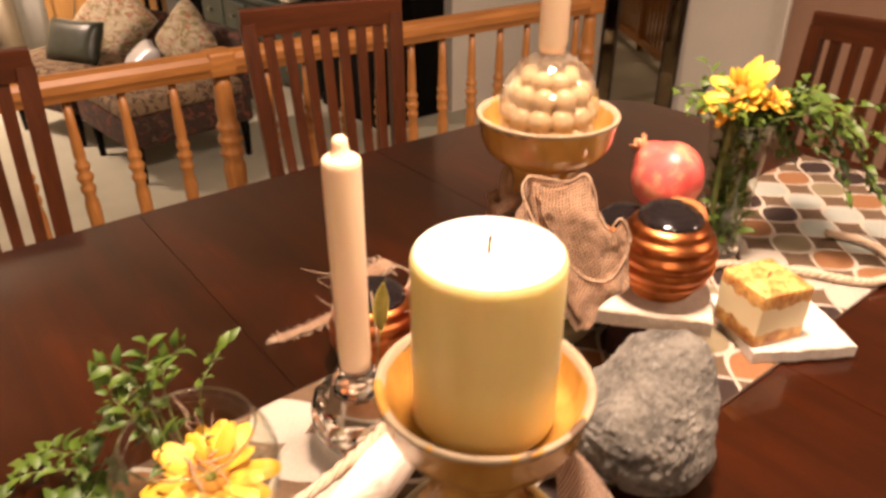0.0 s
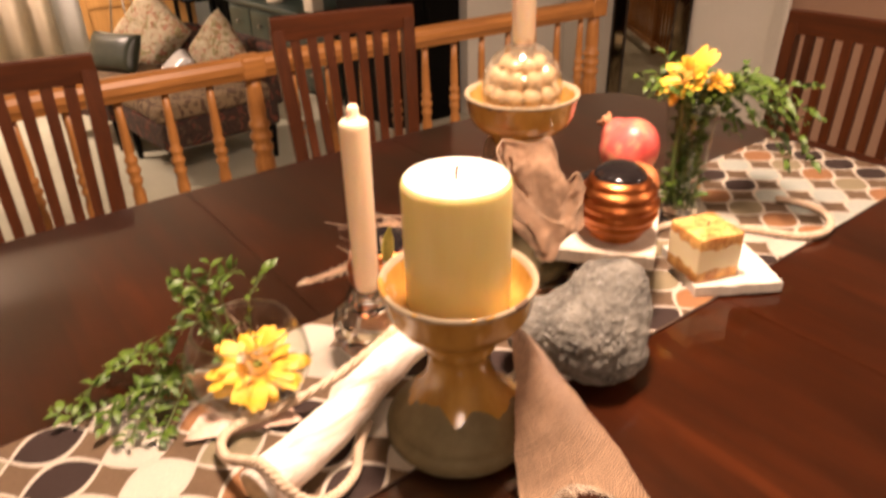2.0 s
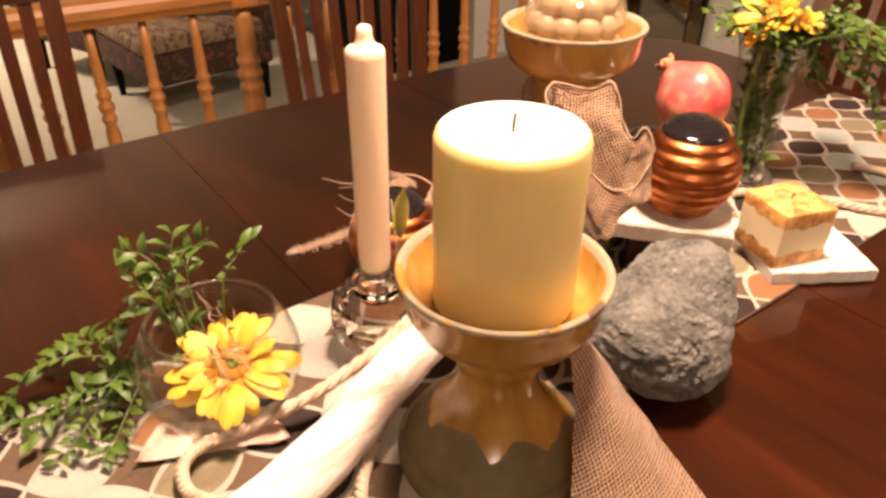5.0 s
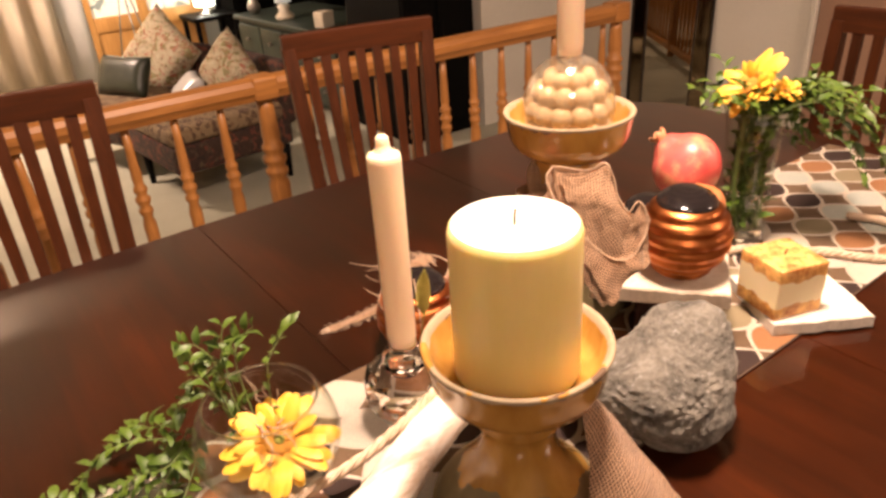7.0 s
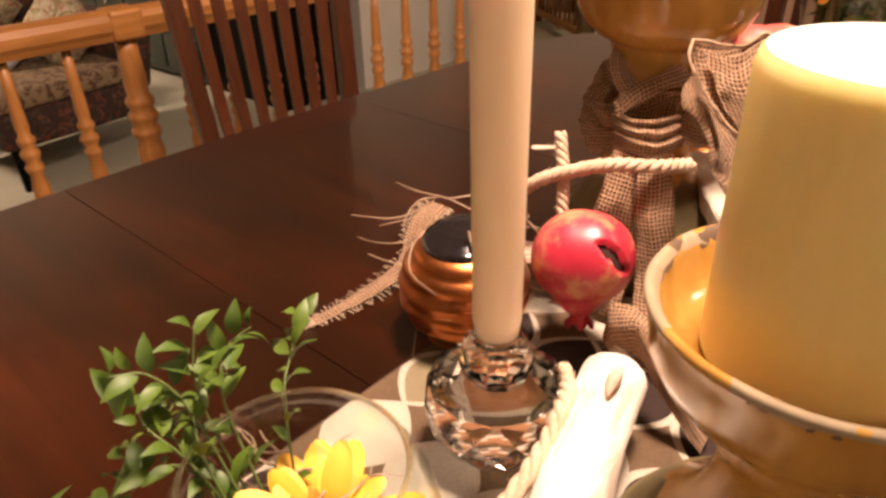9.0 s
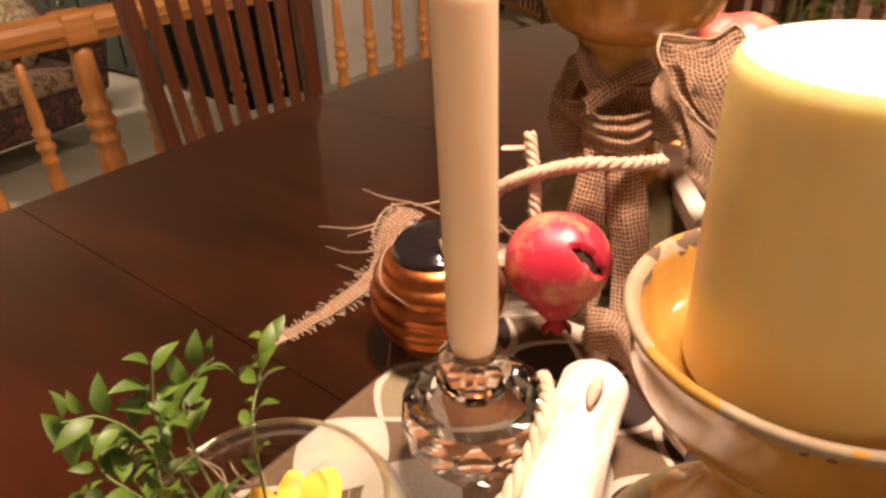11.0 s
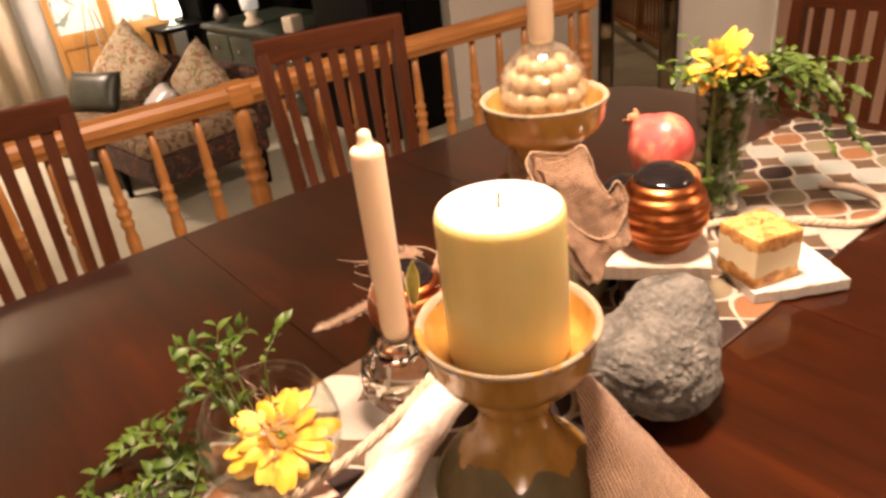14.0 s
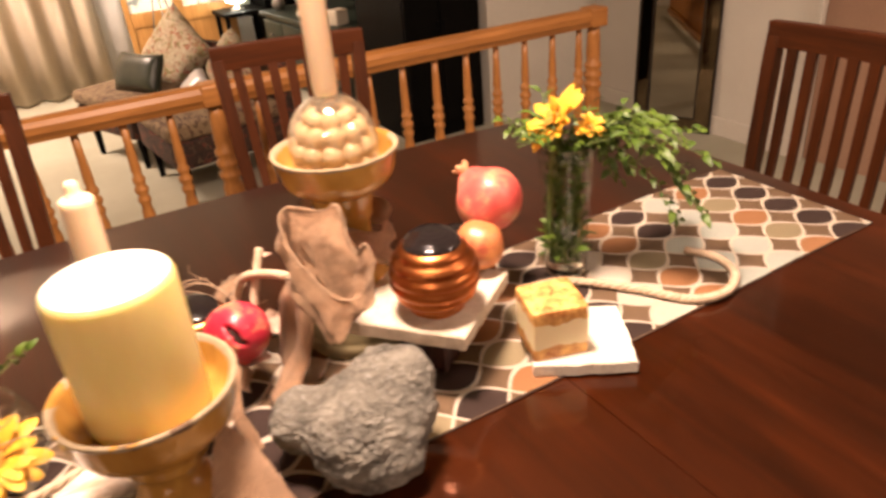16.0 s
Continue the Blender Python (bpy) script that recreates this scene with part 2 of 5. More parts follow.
gloss = n.node("ShaderNodeBsdfGlossy", Roughness=0.05)
wavy = n.node("ShaderNodeBump", Strength=0.5, Distance=0.003)
n.link(n.noise(46, 2), wavy.inputs["Height"])
n.link(wavy.outputs["Normal"], gloss.inputs["Normal"])
fres = n.node("ShaderNodeLayerWeight", Blend=0.5)
both = n.nt.nodes.new("ShaderNodeMixShader")
n.link(n.math("ADD", 0.12, n.math("MULTIPLY", n.math("POWER", fres.outputs["Facing"], 3.0), 0.6)), both.inputs[0])
# cloudy patches stand in for white reflections inside the clear dome
haze = n.node("ShaderNodeBsdfTranslucent", Color=(0.96, 0.90, 0.78, 1))
hazy = n.nt.nodes.new("ShaderNodeMixShader")
n.link(n.ramp(n.noise(70, 3, 0.6), [(0.40, (0.06, 0.06, 0.06)), (0.62, (0.34, 0.34, 0.34))]), hazy.inputs[0])
n.link(clear.outputs[0], hazy.inputs[1])
n.link(haze.outputs[0], hazy.inputs[2])
n.link(hazy.outputs[0], both.inputs[1])
n.link(gloss.outputs[0], both.inputs[2])
n.link(both.outputs[0], n.nt.nodes["Material Output"].inputs["Surface"])
M["dome_glass"] = n.mat
# the saucer's amber, refracted by the glass, is put into the bead tint
M["bead"] = Nodes("cream_glass_bead").set(Base_Color=(0.78, 0.56, 0.31), Transmission_Weight=0.55, IOR=1.45, Roughness=0.10, Coat_Weight=0.6, Coat_Roughness=0.04).mat
M["pressed"] = Nodes("pressed_pearly_crystal").set(Base_Color=(0.97, 0.93, 0.86), Transmission_Weight=0.96, IOR=1.42, Roughness=0.03, Coat_Weight=0.5, Coat_Roughness=0.03).mat
# the dark hall's reflection is put into this dimmer mirror tint
M["mirror"] = Nodes("smoky_mirror_silver").set(Base_Color=(0.36, 0.33, 0.28), Metallic=1.0, Roughness=0.02).mat
# brown reflection in the slanted border, painted as the strip's tint
M["mirror_brown"] = Nodes("bronze_mirror").set(Base_Color=(0.42, 0.32, 0.21), Metallic=1.0, Roughness=0.06).mat
M["mirror_edge"] = Nodes("dark_metal_trim").set(Base_Color=(0.03, 0.022, 0.016), Metallic=0.6, Roughness=0.35).mat
M["green_leather"] = speckled("dark_green_leather", (0.012, 0.017, 0.010), (0.040, 0.046, 0.028), 12, 0.35, 0.3, 160)
M["brown_fabric"] = speckled("brown_upholstery", (0.05, 0.026, 0.016), (0.13, 0.08, 0.05), 14, 0.9, 0.6, 300)
M["silver"] = Nodes("silver_cloth").set(Base_Color=(0.55, 0.55, 0.55), Roughness=0.35, Metallic=0.3).mat
M["white_shade"] = glow("lit_lamp_shade", (1.0, 0.92, 0.75), 14.0)
M["dim_shade"] = glow("dim_lamp_shade", (1.0, 0.95, 0.85), 0.25)
M["lamp_metal"] = Nodes("brushed_lamp_metal").set(Base_Color=(0.25, 0.23, 0.2), Metallic=0.9, Roughness=0.4).mat
M["ceramic"] = speckled("cream_ceramic", (0.55, 0.48, 0.36), (0.66, 0.58, 0.45), 20, 0.4)

# wax of the broad candle: pale yellow; overhead glare on top painted as cream
n = Nodes("pale_yellow_wax")
n.set(Base_Color=n.mix(n.ramp(n.noise(34, 4, 0.6, (1, 1, 0.22)), [(0.3, (0, 0, 0)), (0.7, (1, 1, 1))]), (0.78, 0.62, 0.235), (0.86, 0.70, 0.30)), Roughness=0.38, Subsurface_Weight=0.8, Subsurface_Radius=(0.03, 0.021, 0.008), Subsurface_Scale=0.6, Coat_Weight=0.2)
n.bump(n.noise(40, 3), 0.12, 0.001)
M["wax_yellow"] = n.mat
# same wax made paler, holding the bright light that falls on the top
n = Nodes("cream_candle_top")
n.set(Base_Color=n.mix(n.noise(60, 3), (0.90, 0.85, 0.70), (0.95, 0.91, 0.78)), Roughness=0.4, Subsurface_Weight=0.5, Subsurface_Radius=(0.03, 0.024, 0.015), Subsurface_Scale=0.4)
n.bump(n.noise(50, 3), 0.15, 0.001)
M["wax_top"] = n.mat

# layered cube candle
n = Nodes("layered_cube_wax")
x, y, z = n.xyz(n.obj())
zz = n.math("ADD", z, n.math("MULTIPLY", n.math("SUBTRACT", n.noise(45, 4, 0.6), 0.5), 0.024))
brown = n.mix(n.ramp(n.noise(48, 5, 0.7), [(0.36, (0, 0, 0)), (0.60, (1, 1, 1))]), (0.30, 0.085, 0.012), (0.80, 0.47, 0.15))
low = n.math("LESS_THAN", zz, 0.017)
high = n.math("GREATER_THAN", zz, 0.046)
n.set(Base_Color=n.mix(n.math("MAXIMUM", low, high), n.mix(n.noise(30), (0.80, 0.66, 0.38), (0.86, 0.76, 0.50)), brown), Roughness=0.5, Subsurface_Weight=0.25, Subsurface_Radius=(0.015, 0.01, 0.004), Subsurface_Scale=0.5)
n.bump(n.noise(90, 5), 0.5, 0.0015)
M["cube_wax"] = n.mat


# mustard glaze that ends in a ragged drip line above a bare clay foot, chipped at the lip
def glaze(name, drip, lip, inner):
    n = Nodes(name)
    x, y, z = n.xyz(n.obj())
    fine_z = n.math("ADD", z, n.math("MULTIPLY", n.math("SUBTRACT", n.noise(60, 3, 0.6, (1, 1, 0.5)), 0.5), 0.012))
    edge = n.math("ADD", fine_z, n.math("MULTIPLY", n.math("SUBTRACT", n.noise(24, 2, 0.5, (1, 1, 0.25)), 0.5), 0.060))
    bare = n.math("LESS_THAN", edge, drip)
    near_lip = n.math("GREATER_THAN", n.math("ADD", z, n.math("MULTIPLY", n.noise(130, 3), 0.010)), lip - 0.0005)
    chip = n.math("MULTIPLY", near_lip, n.math("GREATER_THAN", n.noise(24, 3, 0.6, (1, 1, 0.4)), 0.55))
    fleck = n.math("GREATER_THAN", n.noise(46, 3, 0.6), 0.73)
    worn = n.math("MAXIMUM", chip, fleck)
    gl = n.mix(n.ramp(n.noise(18, 4, 0.6, (1, 1, 0.4)), [(0.3, (0, 0, 0)), (0.7, (1, 1, 1))]), (0.255, 0.120, 0.020), (0.53, 0.305, 0.072))
    clay = n.mix(n.noise(60, 4), (0.105, 0.082, 0.036), (0.215, 0.170, 0.082))
    col = n.mix(worn, gl, (0.10, 0.058, 0.030))
    col = n.mix(bare, col, clay)
    rim = n.math("MULTIPLY", n.math("GREATER_THAN", n.math("ADD", z, n.math("MULTIPLY", n.noise(60, 3), 0.006)), lip - 0.0015), n.math("GREATER_THAN", n.noise(13, 3, 0.6), 0.47))
    col = n.mix(rim, col, n.mix(n.noise(90), (0.20, 0.150, 0.090), (0.36, 0.28, 0.17)))
    dull = n.math("MAXIMUM", n.math("MAXIMUM", bare, worn), rim)
    n.set(Base_Color=col, Roughness=n.math("ADD", 0.20, n.math("MULTIPLY", dull, 0.55)), Coat_Weight=n.math("MULTIPLY", n.math("SUBTRACT", 1.0, dull), 0.3), Coat_Roughness=0.15)
    n.bump(n.math("ADD", n.noise(35, 4), n.math("MULTIPLY", dull, -0.8)), 0.3, 0.0012)
    return n.mat


M["glaze_low"] = glaze("mustard_glaze_low", 0.046, 0.175, 0.1)
M["glaze_tall"] = glaze("mustard_glaze_tall", 0.08, 0.243, 0.1)

# grey rock
n = Nodes("grey_rock")
a = n.noise(26, 8, 0.68, (1, 1, 1.6), distort=0.6)
b = n.noise(170, 6, 0.75)
vor = n.node("ShaderNodeTexVoronoi", Scale=46.0)
vor.feature = "DISTANCE_TO_EDGE"
n.link(n.obj((1, 1, 1.8)), vor.inputs["Vector"])
col = n.mix(n.ramp(a, [(0.32, (0, 0, 0)), (0.68, (1, 1, 1))]), (0.068, 0.062, 0.049), (0.38, 0.35, 0.29))
col = n.mix(n.ramp(b, [(0.54, (0, 0, 0)), (0.66, (1, 1, 1))]), col, (0.40, 0.385, 0.35))
n.set(Base_Color=col, Roughness=0.78)
n.bump(n.math("ADD", n.math("MULTIPLY", a, 0.8), n.math("ADD", n.math("MULTIPLY", b, 1.3), n.math("MULTIPLY", vor.outputs["Distance"], 0.8))), 1.0, 0.006)
M["rock"] = n.mat


# pomegranate skin
def fruit_skin(name, c1, c2, c3):
    n = Nodes(name)
    col = n.mix(n.ramp(n.noise(16, 4, 0.6), [(0.35, (0, 0, 0)), (0.7, (1, 1, 1))]), c1, c2)
    col = n.mix(n.ramp(n.noise(30, 5, 0.7), [(0.52, (0, 0, 0)), (0.66, (1, 1, 1))]), col, c3)
    n.set(Base_Color=col, Roughness=0.40, Coat_Weight=0.15, Coat_Roughness=0.3)
    n.bump(n.noise(70, 5), 0.25, 0.0012)
    return n.mat


M["pom_red"] = fruit_skin("red_pomegranate_skin", (0.40, 0.012, 0.035), (0.58, 0.045, 0.075), (0.56, 0.24, 0.12))
M["pom_pink"] = fruit_skin("pink_pomegranate_skin", (0.52, 0.065, 0.060), (0.66, 0.17, 0.125), (0.60, 0.28, 0.15))
M["pom_tan"] = fruit_skin("tan_pomegranate_skin", (0.46, 0.15, 0.05), (0.58, 0.25, 0.09), (0.42, 0.10, 0.05))
M["hole_and_shade"] = speckled("dry_dark_rind", (0.02, 0.008, 0.006), (0.06, 0.02, 0.015), 80, 0.9)
M["crown_dry"] = speckled("dry_crown", (0.45, 0.16, 0.07), (0.62, 0.33, 0.16), 90, 0.7, 0.5)

# runner: rows of almond shapes in a cream outline on brown
n = Nodes("printed_runner_cloth")
u, v, w = n.xyz(n.obj())
PX, PY = 0.0713, 0.0575
uu = n.math("DIVIDE", n.math("ADD", u, 0.373 + 20 * PX), PX)
vv = n.math("DIVIDE", n.math("ADD", v, 20 * PY - 0.112), PY)
ci, cj = n.math("FLOOR", uu), n.math("FLOOR", n.math("ADD", vv, 0.5))
fu = n.math("FRACT", uu)
fv = n.math("ABSOLUTE", n.math("SUBTRACT", n.math("FRACT", n.math("ADD", vv, 0.5)), 0.5))
half = n.math("MULTIPLY", n.math("POWER", n.math("SINE", n.math("MULTIPLY", fu, math.pi)), 0.85), 0.5)
gap = n.math("SUBTRACT", half, fv)
inside = n.math("GREATER_THAN", gap, 0.075)
line = n.math("MULTIPLY", n.math("GREATER_THAN", gap, -0.035), n.math("LESS_THAN", gap, 0.075))
wn = n.nt.nodes.new("ShaderNodeTexWhiteNoise")
wn.noise_dimensions = "1D"
n.link(ci, wn.inputs["W"])
chance = wn.outputs["Value"]
lower = n.math("MULTIPLY", n.math("LESS_THAN", cj, 20.5), n.math("LESS_THAN", n.math("ABSOLUTE", n.math("SUBTRACT", n.math("MODULO", ci, 5.0), 0.0)), 0.5))
turn = n.math("MODULO", n.math("ADD", ci, lower), 3.0)
pale = n.mix(n.math("GREATER_THAN", chance, 0.45), (0.86, 0.78, 0.64), (0.64, 0.67, 0.58))
rust = n.mix(n.math("GREATER_THAN", n.math("FRACT", n.math("ADD", n.math("MULTIPLY", cj, 0.37), chance)), 0.62), (0.50, 0.235, 0.10), (0.42, 0.34, 0.20))
tone = n.mix(n.math("GREATER_THAN", turn, 1.5), n.mix(n.math("GREATER_THAN", turn, 0.5), pale, rust), (0.060, 0.034, 0.026))
ground = n.mix(n.noise(300, 2), (0.20, 0.122, 0.066), (0.27, 0.175, 0.100))
col = n.mix(inside, ground, tone)
col = n.mix(line, col, (0.84, 0.74, 0.60))
col = n.mix(0.3, col, n.ramp(n.noise(420, 3), [(0.3, (0.5, 0.5, 0.5)), (0.7, (1, 1, 1))]), "MULTIPLY")
n.set(Base_Color=col, Roughness=0.85, Sheen_Weight=0.04)
n.bump(n.noise(700, 2, 0.5, (1, 0.5, 1)), 0.35, 0.0006)
M["runner"] = n.mat


# floral and damask cloths
def print_cloth(name, base, blots, scale):
    n = Nodes(name)
    col = n.mix(n.noise(90, 2), base, tuple(c * 0.8 for c in base))
    for k, (c, lo) in enumerate(blots):
        f = n.noise(scale * (1 + 0.35 * k), 2, 0.5, (1, 1, 1), distort=1.5 + k)
        col = n.mix(n.ramp(f, [(lo, (0, 0, 0)), (lo + 0.03, (1, 1, 1))]), col, c)
    n.set(Base_Color=col, Roughness=0.9)
    n.bump(n.noise(300, 2), 0.4, 0.001)
    return n.mat


M["floral"] = print_cloth("floral_pillow_cloth", (0.42, 0.36, 0.24), [((0.19, 0.17, 0.07), 0.52), ((0.28, 0.085, 0.05), 0.57), ((0.11, 0.075, 0.04), 0.60), ((0.50, 0.45, 0.34), 0.62)], 19)
M["damask"] = print_cloth("dark_damask_cloth", (0.034, 0.016, 0.010), [((0.115, 0.030, 0.016), 0.55), ((0.085, 0.055, 0.028), 0.60), ((0.010, 0.006, 0.005), 0.58)], 17)
M["tapestry"] = print_cloth("beige_tapestry_cloth", (0.22, 0.155, 0.085), [((0.06, 0.03, 0.018), 0.52), ((0.16, 0.10, 0.055), 0.58)], 22)
M["ink_panel"] = print_cloth("ink_painted_paper", (0.80, 0.78, 0.66), [((0.10, 0.12, 0.11), 0.63), ((0.45, 0.46, 0.38), 0.66)], 5)
n = M["ink_panel"].node_tree
n.nodes["Principled BSDF"].inputs["Emission Color"].default_value = (1.0, 0.92, 0.72, 1)
n.nodes["Principled BSDF"].inputs["Emission Strength"].default_value = 0.25

# ---- mesh helpers ----


def obj(name, bm, mat, parent=None, label="", smooth=True, m=None):
    """Links a bmesh as one mesh object."""
    bmesh.ops.recalc_face_normals(bm, faces=bm.faces)
    me = bpy.data.meshes.new(name)
    bm.to_mesh(me)
    bm.free()
    for p in me.polygons:
        p.use_smooth = smooth
    me.materials.append(mat)
    ob = new(name, me)
    if parent is not None:
        ob.parent = parent
    if m is not None:
        ob.matrix_local = m
    if label:
        ob["label"] = label
    return ob


def part(name, bm, mat, parent, label="", smooth=True, m=None):
    return obj(name, bm, mat, parent, label, smooth, m)


def again(ob, m, parent=None):
    """Another object on the same mesh."""
    o = new(ob.name.split(".")[0], ob.data)
    o.parent = parent or ob.parent
    o.matrix_local = m
    if "label" in ob:
        o["label"] = ob["label"]
    return o


def thing(name, m, label, category, group="", kind=""):
    ob = new(name)
    ob.empty_display_size = 0.05
    ob.matrix_world = m
    return tagged(ob, label, category, group, kind)


def box(bm, lo, hi, bevel=0.0, segs=2):
    v = [bm.verts.new((x, y, z)) for x in (lo[0], hi[0]) for y in (lo[1], hi[1]) for z in (lo[2], hi[2])]
    fs = [bm.faces.new([v[i] for i in q]) for q in ((0, 1, 3, 2), (4, 6, 7, 5), (0, 4, 5, 1), (2, 3, 7, 6), (0, 2, 6, 4), (1, 5, 7, 3))]
    if bevel:
        es = {e for f in fs for e in f.edges}
        bmesh.ops.bevel(bm, geom=list(es), offset=bevel, segments=segs, affect="EDGES", profile=0.6)
    return bm


def boxed(lo, hi, bevel=0.0, segs=2):
    return box(bmesh.new(), lo, hi, bevel, segs)


def turned(profile, segs=40, bm=None, wobble=0.0):
    """A surface of revolution about z from (radius, height) pairs."""
    bm = bm or bmesh.new()
    rings = []
    for r, z in profile:
        if r < 1e-6:
            rings.append([bm.verts.new((0, 0, z))])
        else:
            rings.append([bm.verts.new((r * math.cos(2 * math.pi * k / segs), r * math.sin(2 * math.pi * k / segs), z + wobble * noise.noise((3 * math.cos(2 * math.pi * k / segs), 3 * math.sin(2 * math.pi * k / segs), 50 * z)))) for k in range(segs)])
    for a, b in zip(rings, rings[1:]):
        for k in range(segs):
            j = (k + 1) % segs
            q = [a[k % len(a)], a[j % len(a)], b[j % len(b)], b[k % len(b)]]
            q = list(dict.fromkeys(q))
            if len(q) > 2:
                bm.faces.new(q)
    return bm


def smooth_line(points, count):
    """Catmull-Rom samples through points."""
    p = [Vector(q) for q in points]
    p = [2 * p[0] - p[1]] + p + [2 * p[-1] - p[-2]]
    out = []
    n_seg = len(p) - 3
    for i in range(count):
        s = i / (count - 1) * n_seg
        k = min(int(s), n_seg - 1)
        t = s - k
        a, b, c, d = p[k:k + 4]
        out.append(0.5 * ((2 * b) + (c - a) * t + (2 * a - 5 * b + 4 * c - d) * t * t + (3 * b - a - 3 * c + d) * t ** 3))
    return out


def frames_along(line):
    up = Vector((0, 0, 1))
    fr = []
    for i, p in enumerate(line):
        d = (line[min(i + 1, len(line) - 1)] - line[max(i - 1, 0)]).normalized()
        if i == 0 and abs(d.dot(up)) > 0.95:
            up = Vector((1, 0, 0))
        s = d.cross(up).normalized()
        up = s.cross(d).normalized()
        fr.append((p, d, s, up))
    return fr


def tube(line, radius, segs=8, bm=None, cap=True):
    """A tube; radius: a number or a function of 0..1."""
    bm = bm or bmesh.new()
    rings = []
    fr = frames_along(line)
    for i, (p, d, s, u) in enumerate(fr):
        r = radius(i / (len(fr) - 1)) if callable(radius) else radius
        rings.append([bm.verts.new(p + s * (r * math.cos(2 * math.pi * k / segs)) + u * (r * math.sin(2 * math.pi * k / segs))) for k in range(segs)])
    for a, b in zip(rings, rings[1:]):
        for k in range(segs):
            bm.faces.new((a[k], a[(k + 1) % segs], b[(k + 1) % segs], b[k]))
    if cap:
        bm.faces.new(rings[0])
        bm.faces.new(rings[-1][::-1])
    return bm


def rope_mesh(points, radius, turns_per_m=46.0):
    """Three twisted strands along a line."""
    base = smooth_line(points, 60)
    length = sum((b - a).length for a, b in zip(base, base[1:]))
    line = smooth_line(points, max(60, int(length * 420)))
    fr = frames_along(line)
    bm = bmesh.new()
    for k in range(3):
        strand = []
        for i, (p, d, s, u) in enumerate(fr):
            ph = 2 * math.pi * (k / 3 + turns_per_m * length * i / len(fr))
            strand.append(p + (s * math.cos(ph) + u * math.sin(ph)) * radius * 0.52)
        tube(strand, radius * 0.56, 6, bm)
    # loose fibres
    for j in range(int(length * 160)):
        p, d, s, u = random.choice(fr)
        a = random.uniform(0, 6.28)
        o = s * math.cos(a) + u * math.sin(a)
        if o.z < -0.3:
            continue
        q = p + o * radius
        tube([q, q + o * random.uniform(0.001, 0.004) + d * random.uniform(-0.006, 0.006)], 0.00022, 3, bm, False)
    return bm


def sheet(rows, thick=0.0012, ripple=0.0):
    """A cloth from a grid of points, with threads' coordinates in metres."""
    bm = bmesh.new()
    uvl = bm.loops.layers.uv.new("UVMap")
    nr, nc = len(rows), len(rows[0])
    vs = []
    for i, row in enumerate(rows):
        line = []
        for j, p in enumerate(row):
            q = Vector(p)
            q += Vector(noise.noise_vector(q * 38.0)) * ripple * 1.3 + Vector(noise.noise_vector(q * 95.0)) * ripple * 0.45
            line.append(bm.verts.new(q))
        vs.append(line)
    us = [[0.0] * nc for _ in range(nr)]
    ws = [[0.0] * nc for _ in range(nr)]
    for i in range(nr):
        for j in range(nc):
            if j:
                us[i][j] = us[i][j - 1] + (vs[i][j].co - vs[i][j - 1].co).length
            if i:
                ws[i][j] = ws[i - 1][j] + (vs[i][j].co - vs[i - 1][j].co).length
    for i in range(nr):
        mid = us[i][nc // 2]
        us[i] = [x - mid for x in us[i]]
    for i in range(nr - 1):
        for j in range(nc - 1):
            f = bm.faces.new((vs[i][j], vs[i][j + 1], vs[i + 1][j + 1], vs[i + 1][j]))
            for lp, (a, b) in zip(f.loops, ((i, j), (i, j + 1), (i + 1, j + 1), (i + 1, j))):
                lp[uvl].uv = (us[a][b], ws[a][b])
    if thick:
        bmesh.ops.solidify(bm, geom=list(bm.faces), thickness=thick)
    return bm


def lattice(left, mid, right, rows, cols, sag=None):
    """Rows of points between three smooth guide lines."""
    a, b, c = smooth_line(left, rows), smooth_line(mid, rows), smooth_line(right, rows)
    return [smooth_line([a[i], b[i], c[i]], cols) for i in range(rows)]


def fringe(edge, out, count, parent, mat, name="fringe"):
    """Loose threads along a cloth's cut edge."""
    bm = bmesh.new()
    line = smooth_line(edge, count)
    for p in line:
        d = Vector(out) * random.uniform(0.6, 1.3)
        d += Vector((random.uniform(-1, 1), random.uniform(-1, 1), 0)) * 0.003
        q = p + d
        q.z = max(q.z, 0.7515)
        tube([p, (p + q) / 2 + Vector((0, 0, 0.001)), q], 0.0005, 3, bm, False)
    return part(name, bm, mat, parent)


def wpart(name, bm, mat, parent, label="", smooth=True):
    """A part whose mesh is written in the room's own coordinates."""
    return obj(name, bm, mat, parent, label, smooth, parent.matrix_basis.inverted())


def setting(name, bm, mat, label, category, smooth=False):
    return tagged(obj(name, bm, mat, smooth=smooth), label, category, kind="structure")


# ---- the room ----
setting("floor", boxed((-3.2, -2.6, -0.1), (4.2, 5.6, 0.0)), M["carpet"], "beige carpet floor of the joined dining and living room", "floor")
setting("ceiling", boxed((-3.2, -2.6, 2.45), (4.2, 5.6, 2.55)), M["ceiling"], "beige ceiling of the joined rooms", "ceiling")
setting("wall_north", boxed((-3.2, 5.45, 0.0), (4.2, 5.6, 2.45)), M["wall"], "pale living room wall behind the curtains", "wall")
setting("wall_south", boxed((-3.2, -2.6, 0.0), (4.2, -2.45, 2.45)), M["wall"], "pale wall of the dining room", "wall")
setting("wall_west", boxed((-3.2, -2.45, 0.0), (-3.05, 5.45, 2.45)), M["wall"], "pale side wall of the rooms", "wall")
setting("wall_east_hall", boxed((2.8, 1.28, 0.0), (2.95, 2.62, 2.45)), M["wall"], "grey white wall that the mirror leans on", "wall")
setting("wall_east_dining", boxed((2.83, -2.45, 0.0), (2.98, 1.277, 2.45)), M["tan_wall"], "brown pink wall behind the end chair", "wall")
